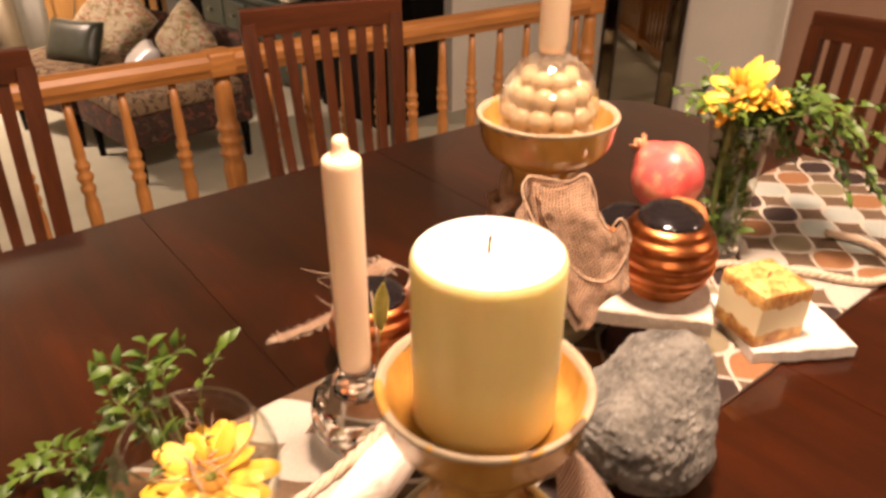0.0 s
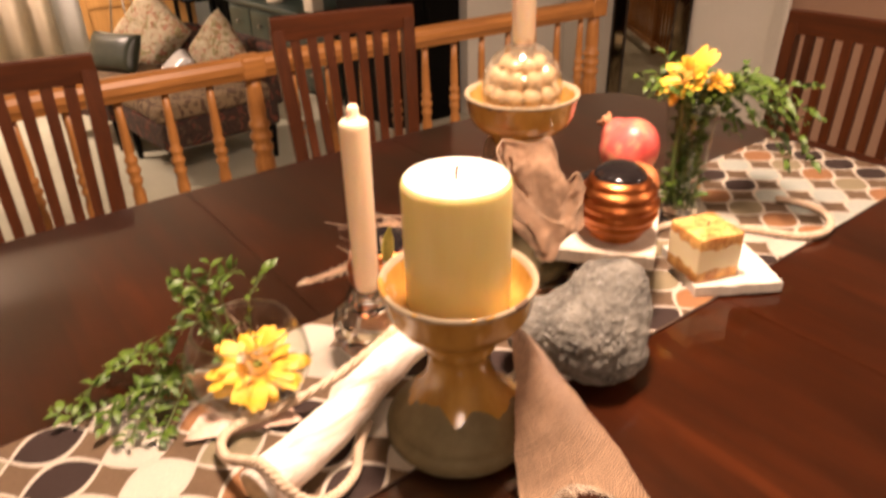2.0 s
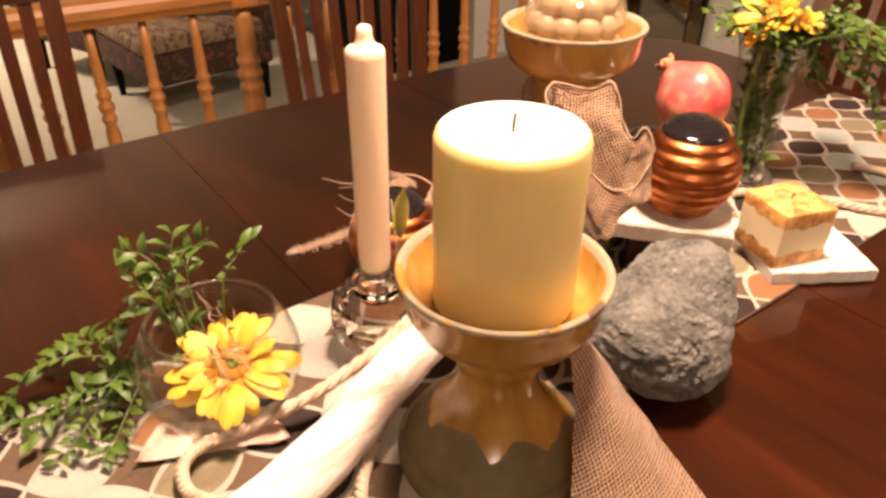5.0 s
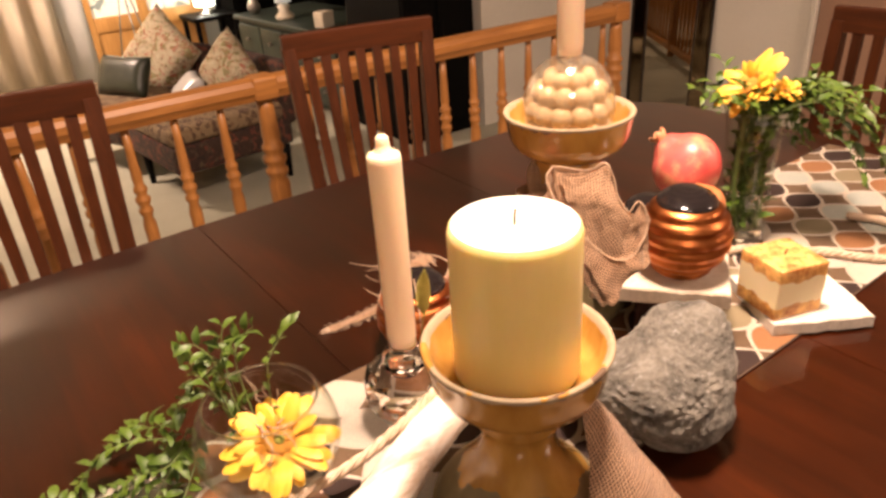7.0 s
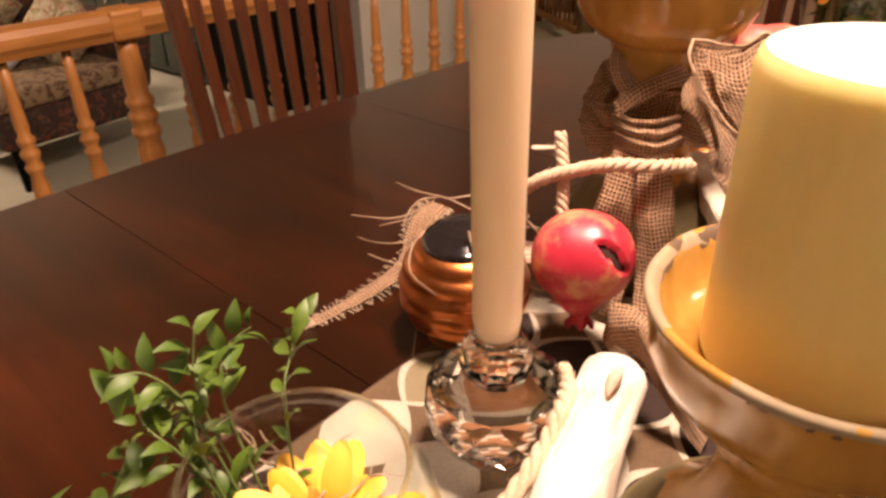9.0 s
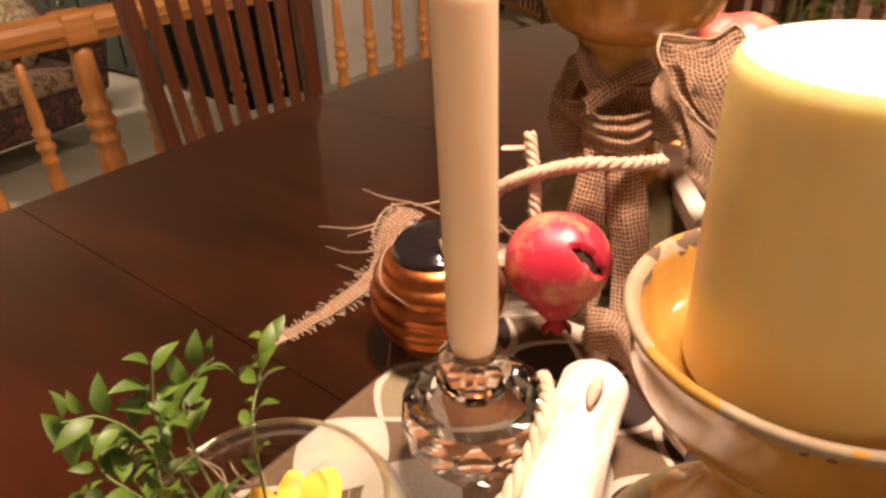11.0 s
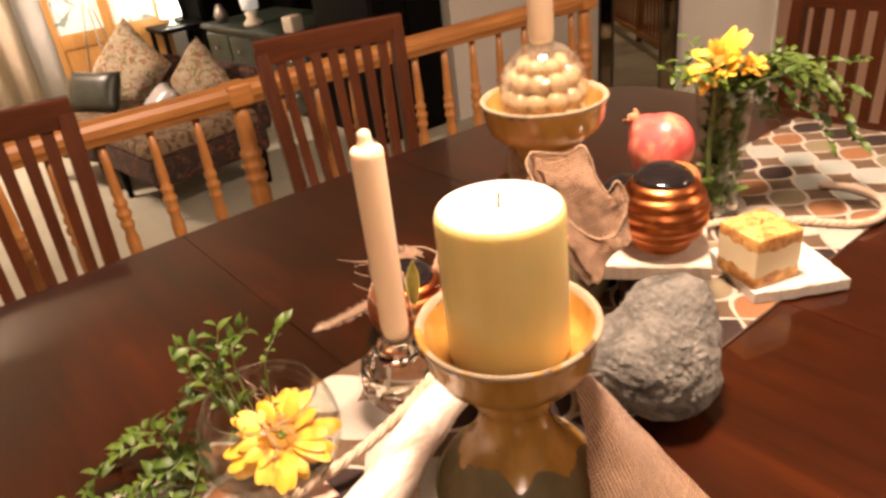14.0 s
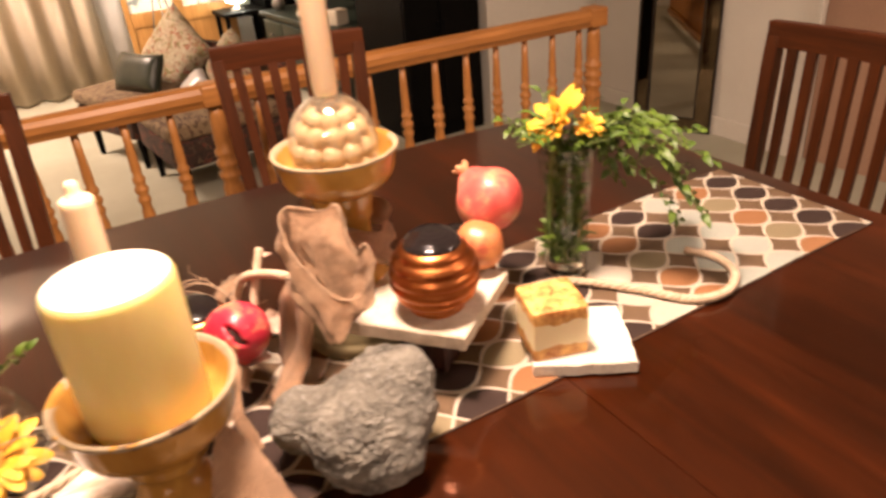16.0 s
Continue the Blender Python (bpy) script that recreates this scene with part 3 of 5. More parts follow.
setting("wall_stub", boxed((2.07, 2.62, 0.0), (2.95, 2.77, 2.45)), M["wall"], "grey white wall with a small framed picture", "wall")
setting("wall_east_living", boxed((4.05, 2.77, 0.0), (4.2, 5.45, 2.45)), M["wall"], "far side wall of the living room", "wall")
setting("wall_hall_end", boxed((2.95, 2.62, 0.0), (4.05, 2.77, 2.45)), M["wall"], "wall between hall and living room", "wall")
setting("baseboard", boxed((2.784, 1.285, 0.0), (2.797, 2.615, 0.09), 0.004), M["wall"], "painted baseboard under the mirror wall", "baseboard")
setting("trim", boxed((2.775, 1.262, 0.0), (2.797, 1.283, 2.45), 0.003), M["wall"], "pale corner trim between the two wall colours", "trim")

# small picture on the stub wall
t = thing("picture_frame", pose(2.52, 2.602, 0.98), "small dark framed picture hanging on the pale wall", "picture")
part("frame", boxed((-0.15, -0.012, -0.13), (0.15, 0.016, 0.13), 0.006), M["mirror_edge"], t)
part("picture", boxed((-0.12, -0.016, -0.10), (0.12, -0.0125, 0.10)), M["tapestry"], t, "faded landscape picture", False)

# leaning mirror with a bevelled mirror frame
W_M, H_M = 0.385, 0.83
t = thing("leaning_mirror", Matrix.Translation((2.69, 1.925, 0.0)) @ Matrix.Rotation(radians(-66), 4, "Z") @ Matrix.Rotation(radians(-2.2), 4, "X"), "tall mirror in a slanted glass frame leaning on the wall", "mirror")
part("back_board", boxed((-W_M / 2, 0.002, 0.0), (W_M / 2, 0.016, H_M), 0.002), M["mirror_edge"], t, "", False)
part("glass", boxed((-W_M / 2 + 0.075, -0.012, 0.075), (W_M / 2 - 0.075, -0.008, H_M - 0.075)), M["mirror"], t, "plain mirror glass", False)
for sx, sz, w, h in ((-1, 0, 0, 1), (1, 0, 0, 1), (0, -1, 1, 0), (0, 1, 1, 0)):
    bm = bmesh.new()
    a, b = W_M / 2 - 0.008, H_M / 2 - 0.008
    if w:
        q = [(-a, 0.0, b), (a, 0.0, b), (a - 0.062, -0.02, b - 0.062), (-a + 0.062, -0.02, b - 0.062)]
        q = [(x, y, z * sz + H_M / 2) for x, y, z in q]
    else:
        q = [(a, 0.0, -b), (a, 0.0, b), (a - 0.062, -0.02, b - 0.062), (a - 0.062, -0.02, -b + 0.062)]
        q = [(x * sx, y, z + H_M / 2) for x, y, z in q]
    vs = [bm.verts.new(p) for p in q]
    f = bm.faces.new(vs)
    bmesh.ops.solidify(bm, geom=[f], thickness=0.003)
    part("mirror_bevel", bm, M["mirror_brown"], t, "slanted mirror strip with a brown reflection in its tint", False)
for x0, x1, z0, z1 in ((-1, -1, 0, 1), (1, 1, 0, 1), (-1, 1, 0, 0), (-1, 1, 1, 1)):
    lo = (x0 * W_M / 2 - 0.005, -0.006, z0 * H_M - 0.005 if z0 == z1 else 0.0)
    hi = (x1 * W_M / 2 + 0.005, 0.0018, z1 * H_M + 0.005 if z0 == z1 else H_M)
    part("trim_strip", boxed(lo, hi, 0.002), M["mirror_edge"], t, "dark metal edge", False)
for s in (-1, 1):
    part("inner_bead", boxed((s * (W_M / 2 - 0.072) - 0.004, -0.026, 0.07), (s * (W_M / 2 - 0.072) + 0.004, -0.0125, H_M - 0.07), 0.002), M["mirror_edge"], t, "dark metal edge", False)

# ---- railing ----
R0, R1 = Vector((-1.9, 1.535, 0)), Vector((1.74, 1.4115, 0))
yaw = math.degrees(math.atan2(R1.y - R0.y, R1.x - R0.x))
LEN = (R1 - R0).length
rail = thing("railing", pose(R0.x, R0.y, 0, 0, 0, yaw), "honey oak railing with turned balusters between the rooms", "railing", kind="structure")


def rail_bar(name, z, prof, x0, x1):
    bm = bmesh.new()
    ends = []
    for x in (x0, x1):
        ends.append([bm.verts.new((x, y, z + h)) for y, h in prof])
    k = len(prof)
    for i in range(k):
        bm.faces.new((ends[0][i], ends[0][(i + 1) % k], ends[1][(i + 1) % k], ends[1][i]))
    bm.faces.new(ends[0])
    bm.faces.new(ends[1][::-1])
    return part(name, bm, M["oak_rail"], rail, "", False)


rail_bar("top_rail", 0.742, [(-0.024, 0), (0.024, 0), (0.028, 0.012), (0.034, 0.022), (0.034, 0.040), (0.026, 0.052), (0.010, 0.058), (-0.010, 0.058), (-0.026, 0.052), (-0.034, 0.040), (-0.034, 0.022), (-0.028, 0.012)], 0, LEN)
rail_bar("bottom_rail", 0.05, [(-0.022, 0), (0.022, 0), (0.022, 0.035), (0.016, 0.045), (-0.016, 0.045), (-0.022, 0.035)], 0, LEN)
BAL = [(0.0, 0.09), (0.013, 0.09), (0.013, 0.15), (0.009, 0.16), (0.014, 0.175), (0.010, 0.19), (0.0125, 0.30), (0.018, 0.42), (0.0195, 0.485), (0.014, 0.510), (0.020, 0.522), (0.020, 0.530), (0.014, 0.538), (0.0215, 0.552), (0.0215, 0.560), (0.014, 0.568), (0.0195, 0.580), (0.0195, 0.587), (0.013, 0.596), (0.0155, 0.612), (0.0125, 0.68), (0.0105, 0.745), (0.0, 0.745)]
BAL = [(r * 0.88, z) for r, z in BAL]
first = part("baluster", turned(BAL, 16), M["oak"], rail, "", True, pose(0.1, 0, 0))
NEW = [(0.0, 0.0), (0.036, 0.0), (0.036, 0.16), (0.028, 0.18), (0.036, 0.20), (0.026, 0.22), (0.034, 0.40), (0.039, 0.485), (0.039, 0.500), (0.030, 0.518), (0.041, 0.532), (0.041, 0.543), (0.030, 0.552), (0.042, 0.567), (0.042, 0.578), (0.031, 0.588), (0.040, 0.601), (0.040, 0.610), (0.030, 0.620), (0.033, 0.645), (0.029, 0.71), (0.028, 0.744), (0.0, 0.744)]
NEW = [(r * 0.76, z) for r, z in NEW]
NEWELS = (2.30, LEN - 0.03)
posts = []
for x in NEWELS:
    if not posts:
        posts.append(part("newel_post", turned(NEW, 24), M["oak"], rail, "thicker turned post", True, pose(x, 0, 0)))
        part("rail_cap", boxed((x - 0.034, -0.0365, 0.740), (x + 0.034, 0.0365, 0.8015), 0.010, 3), M["oak_rail"], rail)
    else:
        again(posts[0], pose(x, 0, 0))
        part("rail_cap", boxed((x - 0.036, -0.036, 0.740), (x + 0.034, 0.036, 0.8035), 0.007, 3), M["oak_rail"], rail)
x = NEWELS[0] - 0.122
spots = []
while x > 0.05:
    spots.append(x)
    x -= 0.118
x = NEWELS[0] + 0.118
while x < LEN - 0.08:
    spots.append(x)
    x += 0.113
first.matrix_local = pose(spots[0], 0, 0)
for x in spots[1:]:
    again(first, pose(x, 0, 0, 0, 0, random.uniform(0, 90)))

# ---- dining chairs ----


def dining_chair(m, label, slats=7, top=0.939, lean=0.068, half=0.179, narrow=0.86):
    """Origin on the floor under the seat's middle; the back is towards +y."""
    t = thing("dining_chair", m, label, "chair", "chairs round the table")
    w = half - 0.012

    def spread(z):
        return narrow + (1 - narrow) * min(1.0, max(0.0, (z - 0.46) / (top - 0.46)))

    part("seat", boxed((-0.20, -0.20, 0.43), (0.20, 0.20, 0.468), 0.014, 3), M["chair_rail"], t)
    back = [Vector((0, 0.185, 0.0)), Vector((0, 0.18, 0.44)), Vector((0, 0.18 + 0.38 * lean, 0.60)), Vector((0, 0.18 + lean, top - 0.030))]
    for s in (-1, 1):
        line = [p + Vector((s * w * spread(p.z), 0, 0)) for p in smooth_line(back, 14)]
        bm = bmesh.new()
        rings = []
        for i, p in enumerate(line):
            a, b = 0.0155, 0.014
            rings.append([bm.verts.new(p + Vector(o)) for o in ((-a, -b, 0), (a, -b, 0), (a, b, 0), (-a, b, 0))])
        for r1, r2 in zip(rings, rings[1:]):
            for k in range(4):
                bm.faces.new((r1[k], r1[(k + 1) % 4], r2[(k + 1) % 4], r2[k]))
        bm.faces.new(rings[0])
        bm.faces.new(rings[-1][::-1])
        bmesh.ops.bevel(bm, geom=[e for e in bm.edges if abs((e.verts[0].co - e.verts[1].co).z) > 0.01], offset=0.0025, segments=1, affect="EDGES")
        part("back_post", bm, M["chair"], t, "", False)
        part("leg", turned([(0.0, 0), (0.013, 0), (0.019, 0.40), (0.019, 0.43), (0, 0.43)], 12), M["chair"], t, "", True, pose(s * 0.165, -0.165, 0))
    # curved top rail
    bm = bmesh.new()
    rings = []
    for i in range(13):
        f = -1 + 2 * i / 12
        x, y = f * half, 0.178 + lean + 0.010 * (1 - f * f)
        rings.append([bm.verts.new((x, y + dy, top + z)) for dy, z in ((-0.013, -0.055), (-0.012, -0.003), (-0.009, 0.0), (0.008, 0.0), (0.011, -0.003), (0.010, -0.055))])
    for r1, r2 in zip(rings, rings[1:]):
        for k in range(6):
            bm.faces.new((r1[k], r1[(k + 1) % 6], r2[(k + 1) % 6], r2[k]))
    bm.faces.new(rings[0])
    bm.faces.new(rings[-1][::-1])
    part("top_rail", bm, M["chair_rail"], t, "", False)
    part("lower_rail", boxed((-w * 0.88, 0.176, 0.505), (w * 0.88, 0.198, 0.545), 0.005), M["chair_rail"], t)
    for k in range(slats):
        x = -w + 2 * w * (k + 1) / (slats + 1)
        line = smooth_line([(x * spread(0.54), 0.187, 0.54), (x * spread(0.64), 0.184 + 0.48 * lean, 0.64), (x, 0.180 + lean, top - 0.050)], 10)
        bm = bmesh.new()
        rings = []
        for i, p in enumerate(line):
            a = 0.0095 + 0.002 * i / 9
            rings.append([bm.verts.new(p + Vector(o)) for o in ((-a, -0.0055, 0), (a, -0.0055, 0), (a, 0.0055, 0), (-a, 0.0055, 0))])
        for r1, r2 in zip(rings, rings[1:]):
            for q in range(4):
                bm.faces.new((r1[q], r1[(q + 1) % 4], r2[(q + 1) % 4], r2[q]))
        bm.faces.new(rings[0])
        bm.faces.new(rings[-1][::-1])
        part("slat", bm, M["chair"], t, "", False)
    return t


CH = "dark-stained wooden dining chair with a slatted back"
one = dining_chair(pose(0.477, 0.910, 0, 0, 0, -13.0), CH + " pushed under the table")
copy_thing(one, pose(-0.255, 0.885, 0, 0, 0, -6.0))
end = dining_chair(pose(1.212, 0.318, 0, 0, 0, -91.0), CH + " at the table's end", 7, 0.912, 0.030, 0.198, 1.0)

# ---- table ----
TX, TY, HL, HW = 0.185, 0.12, 0.85, 0.65


def half_width(x):
    X = min(0.99999, abs(x - TX) / HL)
    return HW * (1 - X ** 10) ** 0.1 * (1 - 0.05 * X * X)


table = thing("dining_table", pose(0, 0, 0), "dark mahogany dining table with a leaf let in", "table")


def board(x0, x1):
    xs = []
    for k in range(61):
        u = k / 60
        xs.append(x0 + (x1 - x0) * u)
    if x1 > 0.9 or x0 < -0.6:
        lo, hi = (x0, x1) if x1 > 0.9 else (x1, x0)
        xs = sorted(lo + (hi - lo) * math.sin(math.pi / 2 * k / 60) for k in range(61))
    bm = bmesh.new()
    pts = [(x, TY + half_width(x)) for x in xs] + [(x, TY - half_width(x)) for x in reversed(xs)]
    top = [bm.verts.new((x, y, 0.75)) for x, y in pts]
    bm.faces.new(top)
    ext = bmesh.ops.extrude_face_region(bm, geom=list(bm.faces))
    low = [g for g in ext["geom"] if isinstance(g, bmesh.types.BMVert)]
    bmesh.ops.translate(bm, verts=low, vec=(0, 0, -0.028))
    rim = [e for e in bm.edges if all(abs(v.co.z - 0.75) < 1e-5 for v in e.verts) and e.calc_length() < 0.5]
    bmesh.ops.bevel(bm, geom=rim, offset=0.0035, segments=2, affect="EDGES")
    return part("tabletop_board", bm, M["table"], table, "", False)


for a, b in ((TX - HL, -0.0180), (-0.0170, 0.4050), (0.4060, TX + HL)):
    board(a, b)
part("apron", boxed((-0.50, -0.40, 0.64), (0.87, 0.64, 0.7215), 0.004), M["chair_rail"], table)
for x in (-0.48, 0.85):
    for y in (-0.38, 0.62):
        part("leg", turned([(0.0, 0), (0.022, 0), (0.034, 0.2), (0.040, 0.5), (0.040, 0.655), (0, 0.655)], 16), M["chair"], table, "", True, pose(x, y, 0))

# ---- runner ----
bm = bmesh.new()
nx, ny = 120, 16
grid_v = []
for i in range(nx + 1):
    x = -0.66 + 1.65 * i / nx
    row = []
    for j in range(ny + 1):
        y = 0.118 + 0.0125 * x - 0.1375 + 0.275 * j / ny
        y += 0.004 * noise.noise((x * 4.0, 3.0, 0)) if j in (0, ny) else 0
        e = max(0.0, 1 - min(j, ny - j) / 1.5) * 0.0022
        z = 0.7516 + 0.0009 * (1 + noise.noise((x * 9, y * 9, 1.0))) + e * max(0, noise.noise((x * 13, 7.0 + j, 0)))
        row.append(bm.verts.new((x, y, z)))
    grid_v.append(row)
for i in range(nx):
    for j in range(ny):
        bm.faces.new((grid_v[i][j], grid_v[i + 1][j], grid_v[i + 1][j + 1], grid_v[i][j + 1]))
bmesh.ops.solidify(bm, geom=list(bm.faces), thickness=0.0012)
runner = tagged(obj("table_runner", bm, M["runner"]), "table runner printed with almond shapes in brown, cream and rust", "table runner")

for s in (-1, 1):
    pts = [(x, 0.118 + 0.0125 * x + s * 0.1382 + 0.004 * noise.noise((x * 4.0, 3.0, 0)), 0.7519) for x in [-0.66 + 1.65 * i / 60 for i in range(61)]]
    part("hem", tube([Vector(p) for p in pts], 0.0012, 6), M["brown_fabric"], runner, "dark stitched hem")

# ---- candle holders ----


def candle_holder(m, h, s, mat, label):
    """Foot, waist and wide saucer; h: the lip's height, s: the stem's stretch."""
    t = thing("candle_holder", m, label, "candle holder", "glazed candle holders")
    foot = [(0.0, 0.004), (0.058, 0.002), (0.070, 0.0), (0.0735, 0.005), (0.0735, 0.0145), (0.0715, 0.0178), (0.0678, 0.0190), (0.0682, 0.0215), (0.0660, 0.0265), (0.060, 0.033 * s), (0.052, 0.041 * s)]
    stem = [(0.052, 0.041 * s), (0.043, 0.051 * s), (0.035, 0.063 * s), (0.0305, 0.077 * s), (0.0290, 0.090 * s), (0.0305, 0.099 * s), (0.0345, 0.104 * s), (0.0330, 0.108 * s), (0.0350, 0.113 * s), (0.040, h - 0.052)]
    bowl = [(0.040, h - 0.052), (0.051, h - 0.046), (0.0615, h - 0.037), (0.0665, h - 0.026), (0.0685, h - 0.012), (0.0705, h - 0.005), (0.0718, h - 0.002), (0.0705, h), (0.0672, h - 0.001), (0.0640, h - 0.006), (0.0610, h - 0.020), (0.054, h - 0.027), (0.0, h - 0.028)]
    part("foot", turned(foot, 64, wobble=0.0006), mat, t, "bare brown clay foot")
    part("stem", turned(stem, 64, wobble=0.0), mat, t)
    part("saucer", turned(bowl, 72, wobble=0.0005), mat, t, "mustard saucer with a chipped lip")
    return t


candle_holder(pose(0, 0, 0.7505), 0.175, 1.0, M["glaze_low"], "low mustard-glazed clay candle holder with a bare foot")
candle_holder(pose(0.262, 0.209, 0.7535), 0.243, 1.56, M["glaze_tall"], "tall mustard-glazed clay candle holder tied with burlap")

# broad candle
t = thing("pillar_candle", pose(0, 0, 0.8985), "pale yellow pillar candle with an unburnt wick", "candle")
R_P, H_P = 0.0466, 0.122
part("body", turned([(0, 0), (R_P - 0.002, 0), (R_P, 0.003), (R_P + 0.0003, 0.05), (R_P, H_P - 0.006), (R_P - 0.0012, H_P - 0.002), (R_P - 0.003, H_P - 0.0002)], 64), M["wax_yellow"], t)
part("top", turned([(R_P - 0.003, H_P - 0.0002), (R_P - 0.008, H_P - 0.0008), (0.012, H_P - 0.002), (0.0, H_P - 0.0024)], 64), M["wax_top"], t, "wax top, light from above put into its pale colour")
part("wick", tube(smooth_line([(0, 0, H_P - 0.004), (0.0004, 0.0003, H_P + 0.003), (0.002, 0.001, H_P + 0.0085)], 6), 0.0011, 6), M["wick"], t, "dark wick")


def taper(m, label, length):
    t = thing("taper_candle", m, label, "candle", "ivory tapers")
    r = 0.0149
    part("body", turned([(0, 0), (r * 0.82, 0), (r * 0.93, 0.01), (r * 0.96, length * 0.5), (r, length - 0.016), (r * 0.98, length - 0.011), (r * 0.86, length - 0.0085), (r * 0.60, length - 0.0075)], 40), M["wax_ivory"], t)
    part("tip", turned([(r * 0.60, length - 0.0075), (r * 0.44, length - 0.004), (r * 0.40, length), (r * 0.37, length + 0.005), (r * 0.24, length + 0.007), (0, length + 0.0072)], 28), M["wax_ivory"], t, "moulded blunt tip")
    return t


def crystal_holder(m, label):
    """A cut-crystal ball under a small knob that takes the candle."""
    t = thing("crystal_candlestick", m, label, "candlestick", "crystal candlesticks")
    bm = bmesh.new()
    segs = 12
    rings = []
    for k, a in enumerate([-62, -40, -19, 2, 20]):
        r, z = 0.0435 * math.cos(radians(a)), 0.0366 + 0.0425 * math.sin(radians(a))
        rings.append([bm.verts.new((r * math.cos(2 * math.pi * (q + 0.5 * (k % 2)) / segs), r * math.sin(2 * math.pi * (q + 0.5 * (k % 2)) / segs), z)) for q in range(segs)])
    for k, (a, b) in enumerate(zip(rings, rings[1:])):
        for q in range(segs):
            j = (q + 1) % segs
            if k % 2 == 0:
                bm.faces.new((a[q], a[j], b[q]))
                bm.faces.new((a[j], b[j], b[q]))
            else:
                bm.faces.new((a[q], b[j], b[q]))
                bm.faces.new((a[q], a[j], b[j]))
    bm.faces.new(rings[0][::-1])
    bm.faces.new(rings[-1])
    part("ball", bm, M["crystal"], t, "faceted crystal ball", False)
    knob = turned([(0, 0.0516), (0.010, 0.0516), (0.0178, 0.0555), (0.0216, 0.0625), (0.0219, 0.0700), (0.0195, 0.0768), (0.0155, 0.0820), (0.0145, 0.0846), (0, 0.0846)], 11)
    part("knob", knob, M["crystal"], t, "cut crystal knob", False)
    return t


def beaded_holder(m, label):
    """A clear dome over rows of glass beads tinted like the saucer."""
    t = thing("crystal_candlestick", m, label, "candlestick", "crystal candlesticks")
    outer = [(0.0470, 0.001), (0.0486, 0.004), (0.0490, 0.020), (0.0496, 0.030), (0.0490, 0.040), (0.0462, 0.051), (0.0412, 0.062), (0.0340, 0.0715), (0.0250, 0.0788), (0.0150, 0.0835), (0.0, 0.0848)]
    ball = turned([(0.0, -1.0), (0.38, -0.92), (0.71, -0.71), (0.92, -0.38), (1.0, 0.0), (0.92, 0.38), (0.71, 0.71), (0.38, 0.92), (0.0, 1.0)], 16)
    bead = None
    for row, (z, r, s, count) in enumerate(((0.0100, 0.0375, 0.0108, 12), (0.0270, 0.0360, 0.0124, 11), (0.0455, 0.0305, 0.0118, 10), (0.0600, 0.0200, 0.0105, 8))):
        for k in range(count):
            a = 2 * math.pi * (k + 0.5 * (row % 2)) / count
            at = Matrix.Translation((r * math.cos(a), r * math.sin(a), z)) @ Matrix.Scale(s, 4)
            if bead is None:
                bead = part("bead", ball, M["bead"], t, "", True, at)
            else:
                again(bead, at)
    part("core", turned([(0.0, 0.001), (0.030, 0.001), (0.031, 0.030), (0.024, 0.052), (0.014, 0.066), (0.013, 0.0835), (0.0, 0.0836)], 24), M["pressed"], t, "hazy crystal core")
    dome = part("dome", turned(outer, 72), M["dome_glass"], t, "smooth clear crystal dome", True)
    dome.visible_shadow = False
    return t


crystal_holder(pose(-0.006, 0.158, 0.7545, 0, 0, 8), "cut-crystal ball candlestick on the runner")
taper(Matrix.Translation((-0.006, 0.158, 0.8395)) @ Matrix.Rotation(radians(1.2), 4, "Y") @ Matrix.Rotation(radians(-1.5), 4, "X"), "ivory taper candle standing in a crystal candlestick", 0.197)
beaded_holder(pose(0.262, 0.209, 0.9700, 0, 0, 0), "beaded crystal dome candlestick in the glazed saucer")
taper(pose(0.262, 0.209, 1.0550), "tall ivory taper candle above the glazed saucer", 0.26)

# ---- stone tiles, cube candle and copper pots ----


def slab(name, corners, z0, z1, mat, label, chips=0.0025):
    """A stone tile with slightly broken edges, from its corners in plan."""
    cx = sum(c[0] for c in corners) / len(corners)
    cy = sum(c[1] for c in corners) / len(corners)
    bm = bmesh.new()
    ring = []
    for k in range(len(corners)):
        a, b = Vector(corners[k]), Vector(corners[(k + 1) % len(corners)])
        for i in range(14):
            p = a.lerp(b, i / 14)
            o = (p - Vector((cx, cy))).normalized()
            ring.append(p + o * (noise.noise((p.x * 90, p.y * 90, z1 * 7)) * chips))
    h = z1 - z0
    vs = [bm.verts.new((p.x - cx, p.y - cy, h)) for p in ring]
    bm.faces.new(vs)
    ext = bmesh.ops.extrude_face_region(bm, geom=list(bm.faces))
    low = [g for g in ext["geom"] if isinstance(g, bmesh.types.BMVert)]
    bmesh.ops.translate(bm, verts=low, vec=(0, 0, -h))
    rim = [e for e in bm.edges if all(abs(v.co.z - h) < 1e-6 for v in e.verts)]
    bmesh.ops.bevel(bm, geom=rim, offset=0.0012, segments=2, affect="EDGES")
    return tagged(obj(name, bm, mat, smooth=False, m=pose(cx, cy, z0)), label, "tile", "stone tiles")


slab("stone_tile", [(0.206, 0.118), (0.295, 0.009), (0.410, 0.094), (0.321, 0.203)], 0.819, 0.835, M["travertine"], "rough travertine tile raised on a block, holding a copper pot")
# support block coloured dark to stand for the shade beneath the tile
slab("stone_block", [(0.268, 0.105), (0.300, 0.066), (0.372, 0.114), (0.338, 0.160)], 0.7535, 0.8188, M["hole_and_shade"], "rough block under the raised tile, shade put into its dark colour", 0.004)
slab("stone_tile", [(0.375, 0.000), (0.472, -0.061), (0.532, 0.036), (0.434, 0.096)], 0.7535, 0.768, M["tile_white"], "pale stone tile under the cube candle")

